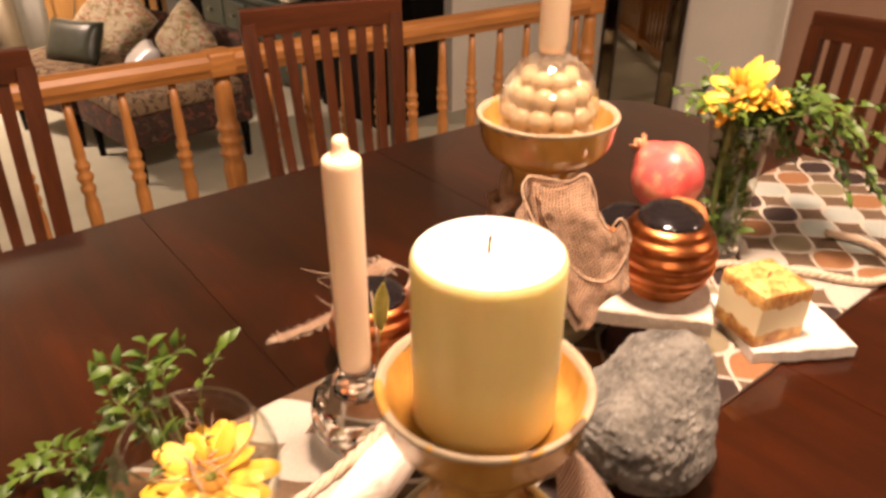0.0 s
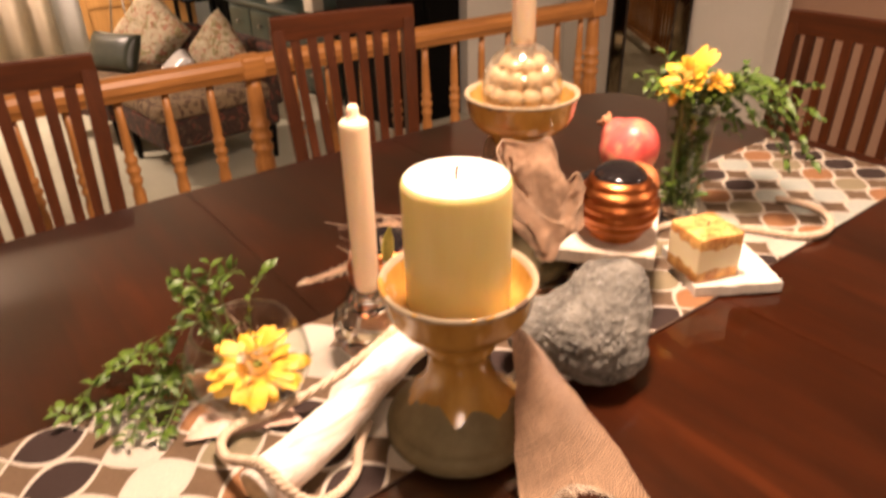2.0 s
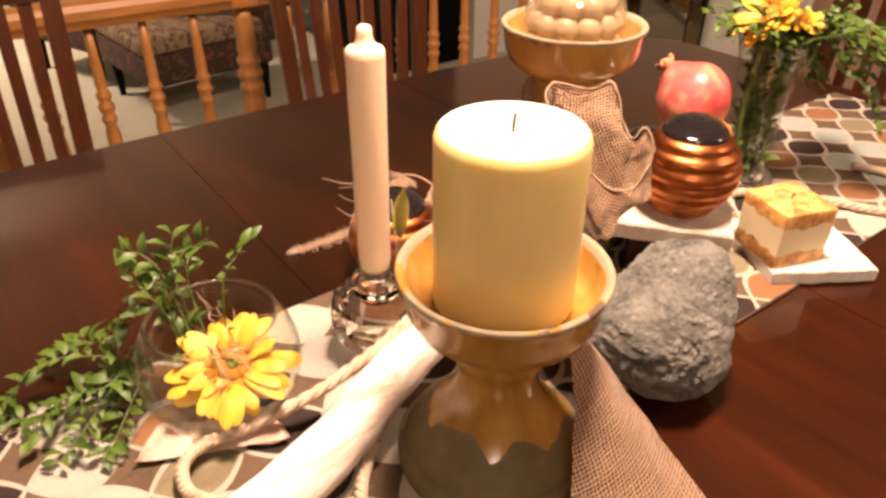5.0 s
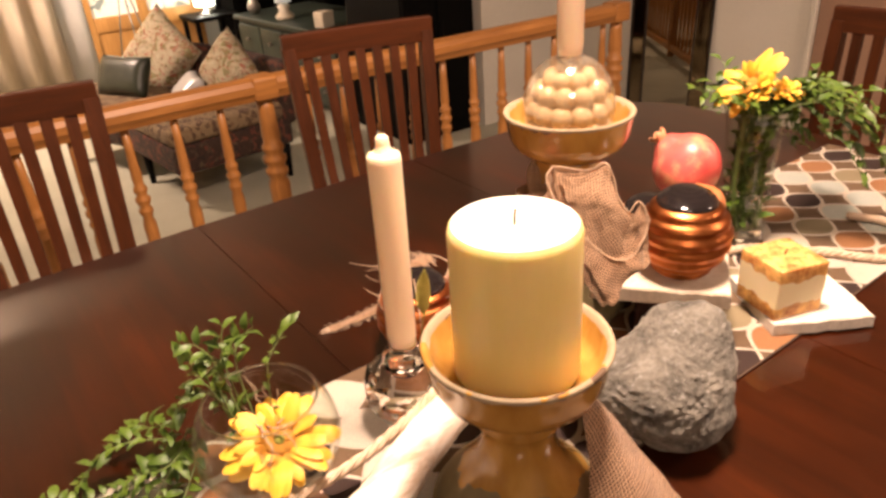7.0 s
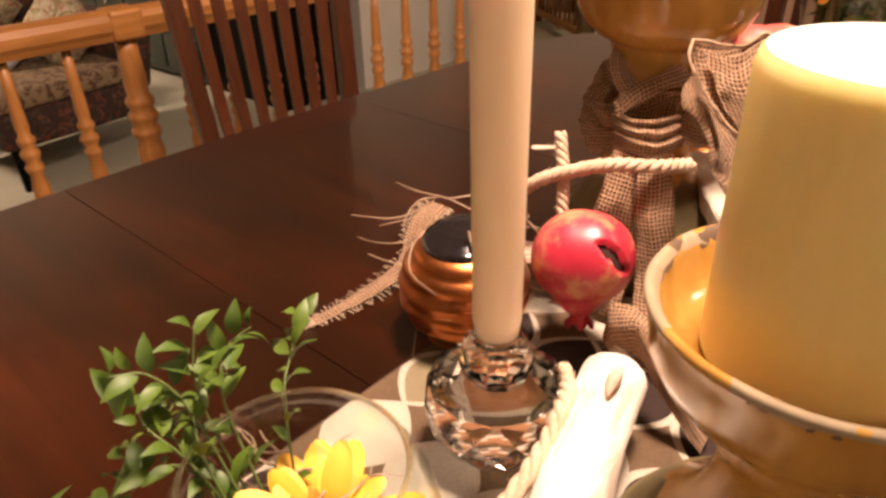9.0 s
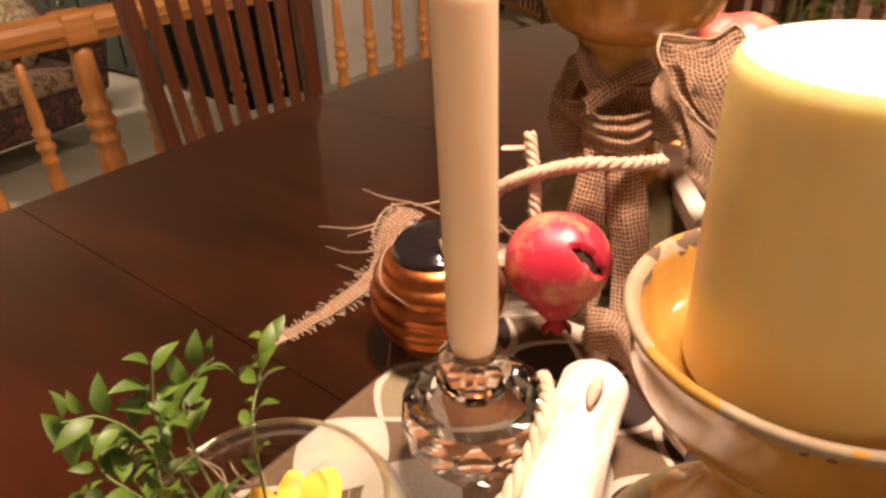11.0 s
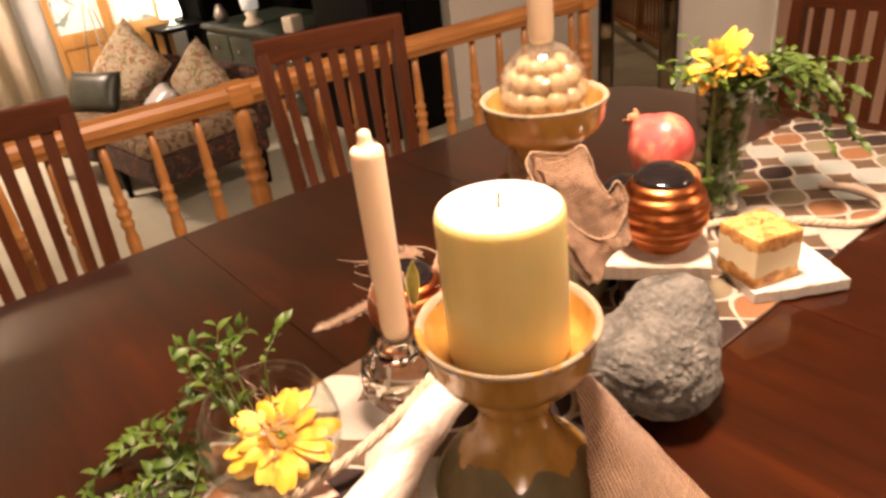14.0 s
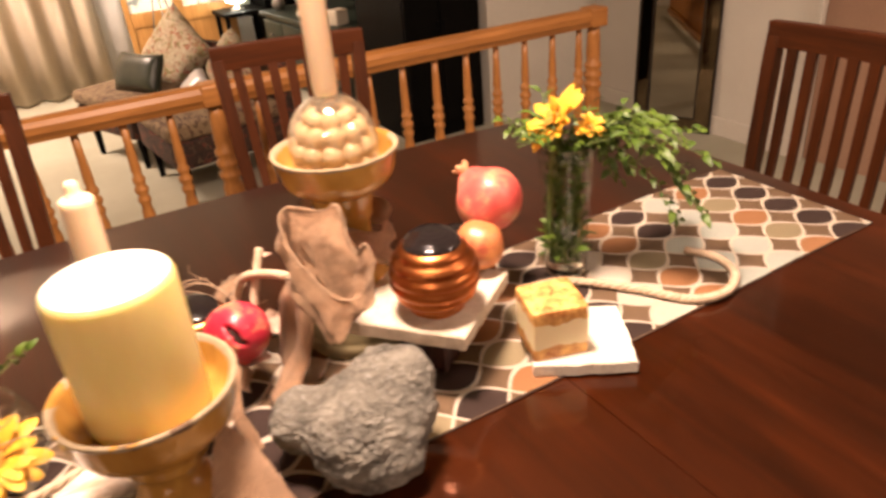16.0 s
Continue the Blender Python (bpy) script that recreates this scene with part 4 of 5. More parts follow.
t = thing("cube_candle", pose(0.420, 0.025, 0.7683, 0, 0, -18), "layered brown and cream cube candle on a pale tile", "candle")
bm = boxed((-0.032, -0.032, 0.0), (0.032, 0.032, 0.063), 0.003, 2)
bmesh.ops.subdivide_edges(bm, edges=list(bm.edges), cuts=3, use_grid_fill=True)
for v in bm.verts:
    v.co += Vector(noise.noise_vector(v.co * 60)) * 0.0009
part("body", bm, M["cube_wax"], t)
part("wick", tube(smooth_line([(0, 0, 0.060), (0, 0, 0.066), (0.002, 0, 0.069)], 5), 0.001, 5), M["wick"], t, "dark wick")


def copper_pot(m, label, k=1.0):
    t = thing("copper_pot", m, label, "pot", "copper beehive pots")
    prof = [(0.0, 0.0), (0.026, 0.0), (0.031, 0.004)]
    rings = 6
    for i in range(rings):
        for j in range(7):
            f = (i + j / 6) / rings
            a = radians(-58 + 112 * f)
            r = 0.0455 * math.cos(a) + 0.0033 * math.sin(math.pi * j / 6) + 0.0008
            z = 0.044 + 0.0455 * math.sin(a)
            if j < 6 or i == rings - 1:
                prof.append((r, z))
    prof += [(0.0265, 0.0822), (0.0245, 0.0805), (0.0245, 0.070), (0.0, 0.070)]
    part("body", turned([(r * k, z * k) for r, z in prof], 56), M["copper"], t)
    lid = [(0.0, 0.072), (0.0240, 0.072), (0.0268, 0.0775), (0.0262, 0.0815), (0.0245, 0.0850), (0.0232, 0.0848), (0.0212, 0.0890), (0.0200, 0.0888), (0.0165, 0.0925), (0.0152, 0.0923), (0.0105, 0.0948), (0.0092, 0.0946), (0.005, 0.0956), (0.0, 0.0958)]
    part("lid", turned([(r * k * 1.18, z * k) for r, z in lid], 48), M["black_glass"], t, "black glazed ridged lid")
    return t


copper_pot(pose(0.304, 0.078, 0.8352), "ribbed copper pot with a black top on a raised tile")
copper_pot(pose(0.408, 0.205, 0.7535), "ribbed copper pot with a black top under a pomegranate")
copper_pot(pose(0.074, 0.251, 0.7505), "ribbed copper pot with a black top among twigs")


def pomegranate(centre, r, crown, mat, label, split=False):
    """crown: the direction of the dried flower end."""
    q = Vector(crown).to_track_quat("Z", "Y").to_matrix().to_4x4()
    t = thing("pomegranate", Matrix.Translation(centre) @ q, label, "fruit", "pomegranates")
    back = q.to_3x3().transposed()
    cut_h = (back @ Vector((-0.25, -0.80, 0.42))).normalized()
    cut_l = (back @ Vector((0.55, -0.35, -0.65))).normalized()
    cut_l = (cut_l - cut_h * cut_l.dot(cut_h)).normalized()
    cut_n = cut_h.cross(cut_l)
    bm = bmesh.new()
    bmesh.ops.create_icosphere(bm, subdivisions=5, radius=r)
    for v in bm.verts:
        a = math.atan2(v.co.y, v.co.x)
        side = math.hypot(v.co.x, v.co.y) / r
        v.co *= 1 + 0.025 * side * math.cos(5 * a + 0.7) + 0.02 * noise.noise(v.co * 30)
        v.co.z *= 0.94
        up = v.co.z / r
        if up > 0.80:
            v.co.z += (up - 0.80) * r * 1.4
        if split:
            d = abs(v.co.dot(cut_n) + 0.05 * r * math.sin(v.co.dot(cut_l) / r * 5))
            along = v.co.dot(cut_l)
            if v.co.dot(cut_h) > 0.6 * r and d < 0.15 * r * (1 - (along / (0.5 * r)) ** 2):
                v.co *= 0.84
    part("fruit", bm, mat, t)
    tip = turned([(0.20 * r, 0.95 * r), (0.19 * r, 1.15 * r), (0.26 * r, 1.32 * r), (0.23 * r, 1.31 * r), (0.15 * r, 1.14 * r), (0.0, 1.10 * r)], 24)
    for v in tip.verts:
        if v.co.z > 1.25 * r:
            a = math.atan2(v.co.y, v.co.x)
            v.co.z += 0.14 * r * (abs(math.sin(3 * a)) - 0.6)
            v.co.x *= 1.1
    part("crown", tip, mat if split else M["crown_dry"], t, "jagged dried crown")
    if split:
        hole = bmesh.new()
        bmesh.ops.create_icosphere(hole, subdivisions=3, radius=r * 0.90)
        part("seed_hollow", hole, M["hole_and_shade"], t, "dark split in the rind")
    return t


pomegranate((0.444, 0.180, 0.886), 0.0430, (-0.30, 0.66, 0.68), M["pom_pink"], "pink pomegranate lying on a copper pot")
pomegranate((0.387, 0.118, 0.8665), 0.0300, (0.6, 0.5, -0.1), M["pom_tan"], "small tan pomegranate on the raised tile")
pomegranate((0.106, 0.172, 0.832), 0.0355, (-0.30, -0.22, -0.90), M["pom_red"], "split red pomegranate resting on bark and burlap", True)

# ---- rock ----
# a wedge of rounded lobes: low at one end, peaked at the other, undercut at the foot
LOBES = [((0.158, -0.020, 0.800), 0.046), ((0.218, -0.010, 0.838), 0.026), ((0.184, -0.045, 0.784), 0.026), ((0.122, 0.030, 0.803), 0.032), ((0.160, -0.042, 0.787), 0.028), ((0.190, -0.010, 0.812), 0.034), ((0.200, 0.006, 0.834), 0.028), ((0.180, 0.004, 0.822), 0.028), ((0.160, 0.008, 0.815), 0.029), ((0.204, -0.028, 0.812), 0.029)]
HEART = Vector((0.165, -0.012, 0.803))
bm = bmesh.new()
bmesh.ops.create_icosphere(bm, subdivisions=6, radius=1.0)
way = np.array([v.co.normalized()[:] for v in bm.verts])
near, far = np.zeros(len(way)), np.full(len(way), 0.14)
for step in range(22):
    mid = (near + far) / 2
    at = np.array(HEART) + way * mid[:, None]
    inside = sum(np.exp(-(np.linalg.norm(at - np.array(c), axis=1) - r) / 0.0055) for c, r in LOBES) > 1.0
    near, far = np.where(inside, mid, near), np.where(inside, far, mid)
for v, d, r in zip(bm.verts, way, near):
    p = Vector(d)
    q = p * float(r)
    crumbly = max(0.0, min(1.0, 0.55 + 2.2 * noise.noise(q * 17 + Vector((4, 2, 9)))))
    slant = Vector((q.x * 30 + q.z * 60, q.y * 40, q.z * 130 - q.x * 90))
    bent = q + Vector(noise.noise_vector(q * 60)) * 0.004
    chunk, flake = noise.voronoi(bent * 52)[0], noise.voronoi(bent * 125 + slant * 0.2)[0]
    h = 0.0020 * noise.noise(q * 34) + 0.0016 * noise.noise(slant) + 0.0040 * (chunk[1] - chunk[0] - 0.25)
    h += crumbly * (0.0034 * (flake[1] - flake[0]) + 0.0016 * noise.noise(q * 260))
    h += (1 - crumbly) * 0.0007 * noise.noise(q * 240)
    q += p * h
    q.z = max(q.z, 0.7512 - HEART.z)
    v.co = q
tagged(obj("rock", bm, M["rock"], smooth=False, m=Matrix.Translation(HEART)), "rugged grey rock lying beside the runner", "rock")

# ---- driftwood ----
A, B = Vector((-0.204, 0.022, 0.7745)), Vector((0.058, 0.113, 0.795))
t = thing("driftwood_log", Matrix.Translation(A), "bleached driftwood log lying on the runner", "driftwood")
line = [p - A for p in smooth_line([A, A.lerp(B, 0.35) + Vector((0.002, -0.004, 0.001)), A.lerp(B, 0.7) + Vector((-0.002, 0.003, 0)), B], 40)]
bm = tube(line, lambda f: 0.0225 - 0.003 * f - (0.005 if f > 0.985 else 0), 22)
for v in bm.verts:
    v.co += Vector(noise.noise_vector(v.co * 32)) * 0.0018 + Vector(noise.noise_vector(v.co * 90)) * 0.0006
part("log", bm, M["drift"], t)
scar = [B - A + Vector(p) for p in ((-0.018, -0.010, 0.0195), (-0.030, -0.013, 0.0205), (-0.044, -0.017, 0.0195))]
part("bark_scar", tube(smooth_line(scar, 12), lambda f: 0.0012 + 0.0030 * math.sin(math.pi * f), 8), M["bark"], t, "torn brown bark scar")
d = (line[1] - line[0]).normalized()
endm = d.to_track_quat("Z", "Y").to_matrix().to_4x4()
part("sawn_end", turned([(0.0, -0.0012), (0.0195, -0.0010), (0.0205, 0.002)], 22), M["drift_end"], t, "brown sawn end", True, endm)

# bark pieces
def bark_piece(pts, z, thick, label):
    cx, cy = pts[0]
    bm = bmesh.new()
    ring = []
    for k in range(len(pts)):
        a, b = Vector(pts[k]), Vector(pts[(k + 1) % len(pts)])
        for i in range(8):
            p = a.lerp(b, i / 8)
            p += Vector((noise.noise((p.x * 120, p.y * 120, 0)), noise.noise((p.x * 120, 5, p.y * 120)))) * 0.003
            ring.append(p)
    f = bm.faces.new([bm.verts.new((p.x - cx, p.y - cy, thick + 0.002 * noise.noise((p.x * 60, p.y * 60, 0)))) for p in ring])
    bmesh.ops.solidify(bm, geom=[f], thickness=thick)
    return tagged(obj("bark_piece", bm, M["bark"], smooth=False, m=pose(cx, cy, z)), label, "bark")


bark_piece([(-0.232, 0.143), (-0.205, 0.172), (-0.17, 0.150), (-0.125, 0.140), (-0.125, 0.095), (-0.165, 0.112)], 0.7545, 0.004, "flat pinkish bark piece lying under the rope")
bark_piece([(0.092, 0.190), (0.130, 0.192), (0.132, 0.158), (0.098, 0.154)], 0.7545, 0.040, "pale bark chunk under the red pomegranate")
bark_piece([(0.135, 0.255), (0.165, 0.275), (0.20, 0.215), (0.165, 0.195)], 0.7545, 0.030, "pale bark chunk standing beside the twigs")

bark_piece([(0.158, 0.252), (0.168, 0.260), (0.178, 0.246), (0.168, 0.238)], 0.7545, 0.120, "white wood chip standing upright behind the rope")

# ropes
t = tagged(obj("rope", rope_mesh([(0.060, 0.150, 0.770), (0.040, 0.140, 0.792), (0.006, 0.117, 0.806), (-0.040, 0.106, 0.798), (-0.095, 0.106, 0.782), (-0.150, 0.117, 0.768), (-0.184, 0.121, 0.767), (-0.204, 0.110, 0.767), (-0.209, 0.083, 0.770), (-0.203, 0.050, 0.788), (-0.195, 0.022, 0.8015), (-0.188, -0.002, 0.792), (-0.172, -0.012, 0.771), (-0.146, -0.010, 0.761), (-0.120, 0.002, 0.761), (-0.101, 0.027, 0.761), (-0.082, 0.047, 0.761), (-0.076, 0.050, 0.761)], 0.0051), M["rope"]), "twisted jute rope looped round the driftwood log", "rope")
t = tagged(obj("rope", rope_mesh([(0.470, 0.150, 0.7595), (0.53, 0.128, 0.7595), (0.584, 0.062, 0.7595), (0.622, 0.000, 0.7595), (0.668, -0.014, 0.7595), (0.712, 0.008, 0.7595), (0.728, 0.052, 0.7595), (0.712, 0.092, 0.7595)], 0.0058), M["rope"]), "twisted jute rope curled on the runner", "rope")
t = tagged(obj("rope", rope_mesh([(0.118, 0.262, 0.800), (0.131, 0.256, 0.835), (0.137, 0.234, 0.860), (0.147, 0.208, 0.873), (0.160, 0.186, 0.879), (0.184, 0.160, 0.877), (0.212, 0.150, 0.872)], 0.0052), M["rope"]), "twisted jute rope tied to the burlap bow", "rope")
t = tagged(obj("rope", rope_mesh([(0.122, 0.196, 0.790), (0.139, 0.211, 0.843), (0.148, 0.218, 0.866), (0.161, 0.231, 0.892)], 0.0046), M["rope"]), "frayed jute rope end standing up", "rope")

# ---- burlap ----
t = thing("burlap_strip", pose(0.03, -0.05, 0.7535), "frayed burlap strip falling from the low candle holder", "burlap")
rows = lattice([(0.030, -0.038, 0.868), (0.020, -0.056, 0.842), (-0.005, -0.085, 0.795), (-0.022, -0.112, 0.760), (-0.030, -0.132, 0.7545)],
               [(0.040, -0.026, 0.872), (0.046, -0.052, 0.850), (0.045, -0.090, 0.800), (0.038, -0.116, 0.767), (0.032, -0.129, 0.7575)],
               [(0.048, -0.010, 0.868), (0.066, -0.030, 0.842), (0.084, -0.075, 0.795), (0.088, -0.130, 0.762), (0.060, -0.205, 0.7545)], 44, 26)
wpart("cloth", sheet(rows, 0.0012, ripple=0.0016), M["burlap"], t)
last = [p for p in rows[-1]]
f = fringe(last, (0.000, -0.012, -0.001), 70, t, M["rope"])
f.matrix_local = t.matrix_basis.inverted()

t = thing("burlap_bow", pose(0.20, 0.12, 0.7535), "crumpled burlap bow tied round the tall candle holder", "burlap")
# a loop pulled open like a cornet: high at the back, a low front hem, drawn to a point below
MOUTH = [(0.180, 0.149, 0.969), (0.208, 0.129, 0.962), (0.222, 0.116, 0.969), (0.221, 0.100, 0.940), (0.222, 0.088, 0.926), (0.231, 0.082, 0.936), (0.234, 0.071, 0.922), (0.225, 0.067, 0.902), (0.208, 0.070, 0.887), (0.193, 0.080, 0.888), (0.178, 0.101, 0.908), (0.166, 0.124, 0.934), (0.168, 0.144, 0.959)]
POINT = Vector((0.175, 0.076, 0.842))
hem = smooth_line(MOUTH + MOUTH[:1], 97)
heart = sum((Vector(p) for p in MOUTH), Vector()) / len(MOUTH)
rows = []
for i in range(40):
    f = i / 39
    row = []
    for k, p in enumerate(hem):
        a = 2 * math.pi * k / 96
        axis = heart.lerp(POINT, f)
        off = (p - heart) * ((1 - f) ** 0.75)
        q = axis + off * (1 + 0.22 * math.sin(math.pi * min(1, f * 1.25)))
        q += off * (0.16 * math.sin(4 * a + 7 * f) + 0.10 * math.sin(9 * a - 5 * f)) * math.sin(math.pi * f)
        row.append(q)
    row[-1] = row[0].copy()
    rows.append(row)
wpart("pouch", sheet(rows, 0.0012, ripple=0.0042), M["burlap"], t)
wpart("rolled_hem", tube([p + Vector(noise.noise_vector(p * 60)) * 0.002 for p in hem], 0.0009, 6, None, False), M["burlap_hem"], t, "folded burlap hem")
rows = lattice([(0.180, 0.143, 0.966), (0.178, 0.128, 0.938), (0.182, 0.110, 0.914), (0.190, 0.092, 0.888)],
               [(0.202, 0.124, 0.960), (0.194, 0.108, 0.938), (0.198, 0.094, 0.912), (0.202, 0.080, 0.884)],
               [(0.220, 0.112, 0.966), (0.218, 0.098, 0.938), (0.222, 0.084, 0.920), (0.220, 0.074, 0.898)], 34, 24)
wpart("inner_fold", sheet(rows, 0.0012, ripple=0.0042), M["burlap"], t)
# ribbons that cross beside the stem, drawn together by a wrapped knot
rows = lattice([(0.241, 0.237, 0.945), (0.217, 0.228, 0.930), (0.204, 0.212, 0.918), (0.201, 0.194, 0.907)],
               [(0.242, 0.231, 0.945), (0.216, 0.219, 0.931), (0.205, 0.203, 0.921), (0.204, 0.187, 0.912)],
               [(0.247, 0.227, 0.941), (0.225, 0.217, 0.930), (0.213, 0.199, 0.923), (0.211, 0.182, 0.915)], 24, 10)
wpart("ribbon", sheet(rows, 0.0012, ripple=0.0016), M["burlap"], t)
rows = lattice([(0.235, 0.168, 0.920), (0.216, 0.178, 0.921), (0.201, 0.190, 0.912), (0.194, 0.205, 0.900)],
               [(0.239, 0.175, 0.930), (0.214, 0.183, 0.927), (0.199, 0.195, 0.918), (0.194, 0.207, 0.907)],
               [(0.242, 0.183, 0.935), (0.217, 0.189, 0.931), (0.202, 0.200, 0.921), (0.198, 0.212, 0.911)], 24, 10)
wpart("ribbon", sheet(rows, 0.0012, ripple=0.0018), M["burlap"], t)
rows = lattice([(0.205, 0.216, 0.900), (0.193, 0.191, 0.903), (0.199, 0.176, 0.904), (0.220, 0.168, 0.904)],
               [(0.200, 0.212, 0.889), (0.188, 0.187, 0.893), (0.194, 0.171, 0.894), (0.216, 0.164, 0.895)],
               [(0.198, 0.208, 0.875), (0.186, 0.184, 0.880), (0.192, 0.169, 0.881), (0.214, 0.161, 0.883)], 26, 22)
for row in rows:
    for k, p in enumerate(row):
        p += Vector((-0.7, -0.55, 0.3)) * (0.0032 * math.sin(k * 0.95))
wpart("knot", sheet(rows, 0.0012, ripple=0.0020), M["burlap"], t)
# band round the waist and two hanging tails
band = []
for i in range(9):
    z = 0.868 + 0.042 * i / 8
    band.append([(0.262 + (0.052 + 0.006 * math.sin(5 * a + i)) * math.cos(a), 0.209 + (0.052 + 0.006 * math.sin(5 * a + i)) * math.sin(a), z + 0.010 * math.sin(2 * a)) for a in [2 * math.pi * k / 40 for k in range(41)]])
wpart("band", sheet(band, 0.0012, ripple=0.003), M["burlap"], t)
rows = lattice([(0.190, 0.203, 0.879), (0.178, 0.200, 0.861), (0.165, 0.199, 0.838), (0.158, 0.204, 0.800), (0.150, 0.205, 0.762)],
               [(0.190, 0.190, 0.879), (0.178, 0.186, 0.860), (0.167, 0.185, 0.836), (0.160, 0.184, 0.798), (0.148, 0.182, 0.762)],
               [(0.195, 0.182, 0.877), (0.186, 0.178, 0.858), (0.178, 0.175, 0.834), (0.170, 0.168, 0.796), (0.150, 0.160, 0.762)], 30, 16)
wpart("tail", sheet(rows, 0.0012, ripple=0.002), M["burlap"], t)
rows = lattice([(0.191, 0.183, 0.879), (0.179, 0.177, 0.857), (0.171, 0.170, 0.834), (0.160, 0.158, 0.798), (0.112, 0.130, 0.764)],
               [(0.193, 0.170, 0.881), (0.181, 0.162, 0.861), (0.173, 0.155, 0.838), (0.160, 0.140, 0.800), (0.112, 0.108, 0.766)],
               [(0.203, 0.161, 0.881), (0.192, 0.152, 0.859), (0.187, 0.145, 0.835), (0.166, 0.126, 0.798), (0.120, 0.092, 0.762)], 34, 16)
wpart("tail", sheet(rows, 0.0012, ripple=0.002), M["burlap"], t)
rows = lattice([(0.110, 0.150, 0.790), (0.092, 0.140, 0.815), (0.090, 0.118, 0.822), (0.079, 0.088, 0.803), (0.086, 0.060, 0.762)],
               [(0.100, 0.146, 0.780), (0.082, 0.132, 0.806), (0.075, 0.110, 0.816), (0.066, 0.080, 0.793), (0.076, 0.056, 0.762)],
               [(0.098, 0.140, 0.772), (0.084, 0.128, 0.792), (0.076, 0.108, 0.797), (0.064, 0.078, 0.778), (0.066, 0.056, 0.758)], 28, 16)
wpart("tail", sheet(rows, 0.0012, ripple=0.0025), M["burlap"], t)

t = thing("burlap_strip", pose(0.09, 0.345, 0.7515), "thin frayed burlap strip beside the twigs", "burlap")
rows = lattice([(0.004, 0.352, 0.7535), (0.05, 0.348, 0.7555), (0.10, 0.349, 0.765), (0.128, 0.360, 0.790), (0.150, 0.358, 0.800)],
               [(0.003, 0.347, 0.7535), (0.05, 0.340, 0.7565), (0.10, 0.340, 0.768), (0.130, 0.350, 0.790), (0.156, 0.350, 0.798)],
               [(0.002, 0.343, 0.7535), (0.05, 0.333, 0.7555), (0.10, 0.331, 0.765), (0.134, 0.340, 0.786), (0.160, 0.344, 0.794)], 34, 10)
wpart("cloth", sheet(rows, 0.0012, ripple=0.002), M["burlap"], t)
for k, (a, d) in enumerate((([r[0] for r in rows], (0, 0.006, 0)), ([r[-1] for r in rows], (0, -0.006, 0)), (rows[0], (-0.010, 0, 0)))):
    f = fringe(a, d, 50 if k < 2 else 14, t, M["rope"])
    f.matrix_local = t.matrix_basis.inverted()

# ---- twigs ----
def twig_bundle(name, centre, spread, count, seed, label, height=0.05, parent=None, length=0.09):
    rng = random.Random(seed)
    bm = bmesh.new()
    for k in range(count):
        a = rng.uniform(0, 6.283)
        r = rng.uniform(0.3, 1) * spread
        p = Vector((r * math.cos(a), r * math.sin(a), rng.uniform(0.002, height)))
        b = a + rng.uniform(1.2, 2.2)
        pts = [p]
        for s in range(3):
            b += rng.uniform(-0.9, 0.9)
            p = p + Vector((math.cos(b), math.sin(b), rng.uniform(-0.35, 0.4))) * length / 3
            p.z = max(p.z, 0.001)
            pts.append(p)
        tube(smooth_line(pts, 10), lambda f: 0.0009 - 0.0006 * f, 4, bm, False)
    if parent:
        return part(name, bm, M["twig"], parent, label, True, Matrix.Translation(centre))
    return tagged(obj(name, bm, M["twig"], m=Matrix.Translation(centre)), label, "twigs", kind="stuff")


twig_bundle("twigs", (0.085, 0.265, 0.754), 0.048, 24, 5, "pale dry twigs tangled round a copper pot", 0.09, length=0.075)
long_twigs = bmesh.new()
for pts in ([(0.14, 0.22, 0.81), (0.105, 0.245, 0.855), (0.075, 0.27, 0.858)], [(0.06, 0.235, 0.85), (0.050, 0.213, 0.815), (0.046, 0.205, 0.785)], [(0.13, 0.2, 0.77), (0.09, 0.21, 0.80), (0.03, 0.215, 0.785)]):
    tube(smooth_line(pts, 14), lambda f: 0.0013 - 0.0007 * f, 5, long_twigs, False)
tagged(obj("twigs", long_twigs, M["twig"]), "long bent twigs leaning on the copper pot", "twigs", kind="stuff")

rows = lattice([(0.046, 0.203, 0.828), (0.043, 0.206, 0.842), (0.047, 0.208, 0.862), (0.0555, 0.206, 0.876)],
               [(0.047, 0.200, 0.826), (0.049, 0.200, 0.842), (0.053, 0.202, 0.860), (0.056, 0.205, 0.877)],
               [(0.048, 0.198, 0.828), (0.055, 0.199, 0.842), (0.058, 0.201, 0.860), (0.0565, 0.205, 0.876)], 14, 7)
leaf_bm = sheet(rows, 0.0004)
tube(smooth_line([(0.047, 0.200, 0.828), (0.046, 0.206, 0.80), (0.050, 0.216, 0.758)], 10), 0.0008, 5, leaf_bm)
tagged(obj("dry_leaf", leaf_bm, M["dry_leaf"]), "narrow yellow-green leaf standing among the twigs", "leaf")

# ---- leaves and flowers ----


def leaf_mesh(name, length, width):
    bm = bmesh.new()
    rows = []
    for i in range(7):
        f = i / 6
        w = width * (math.sin(math.pi * f ** 0.8) ** 0.9) + 0.0002
        z = 0.10 * length * math.sin(math.pi * f) - 0.18 * length * f * f
        rows.append([bm.verts.new((s * w * 0.5, f * length, z + (0.16 * w if s else 0))) for s in (-1, 0, 1)])
    for a, b in zip(rows, rows[1:]):
        for k in range(2):
            bm.faces.new((a[k], a[k + 1], b[k + 1], b[k]))
    me = bpy.data.meshes.new(name)
    bm.to_mesh(me)
    bm.free()
    for p in me.polygons:
        p.use_smooth = True
    me.materials.append(M["leaf"])
    return me


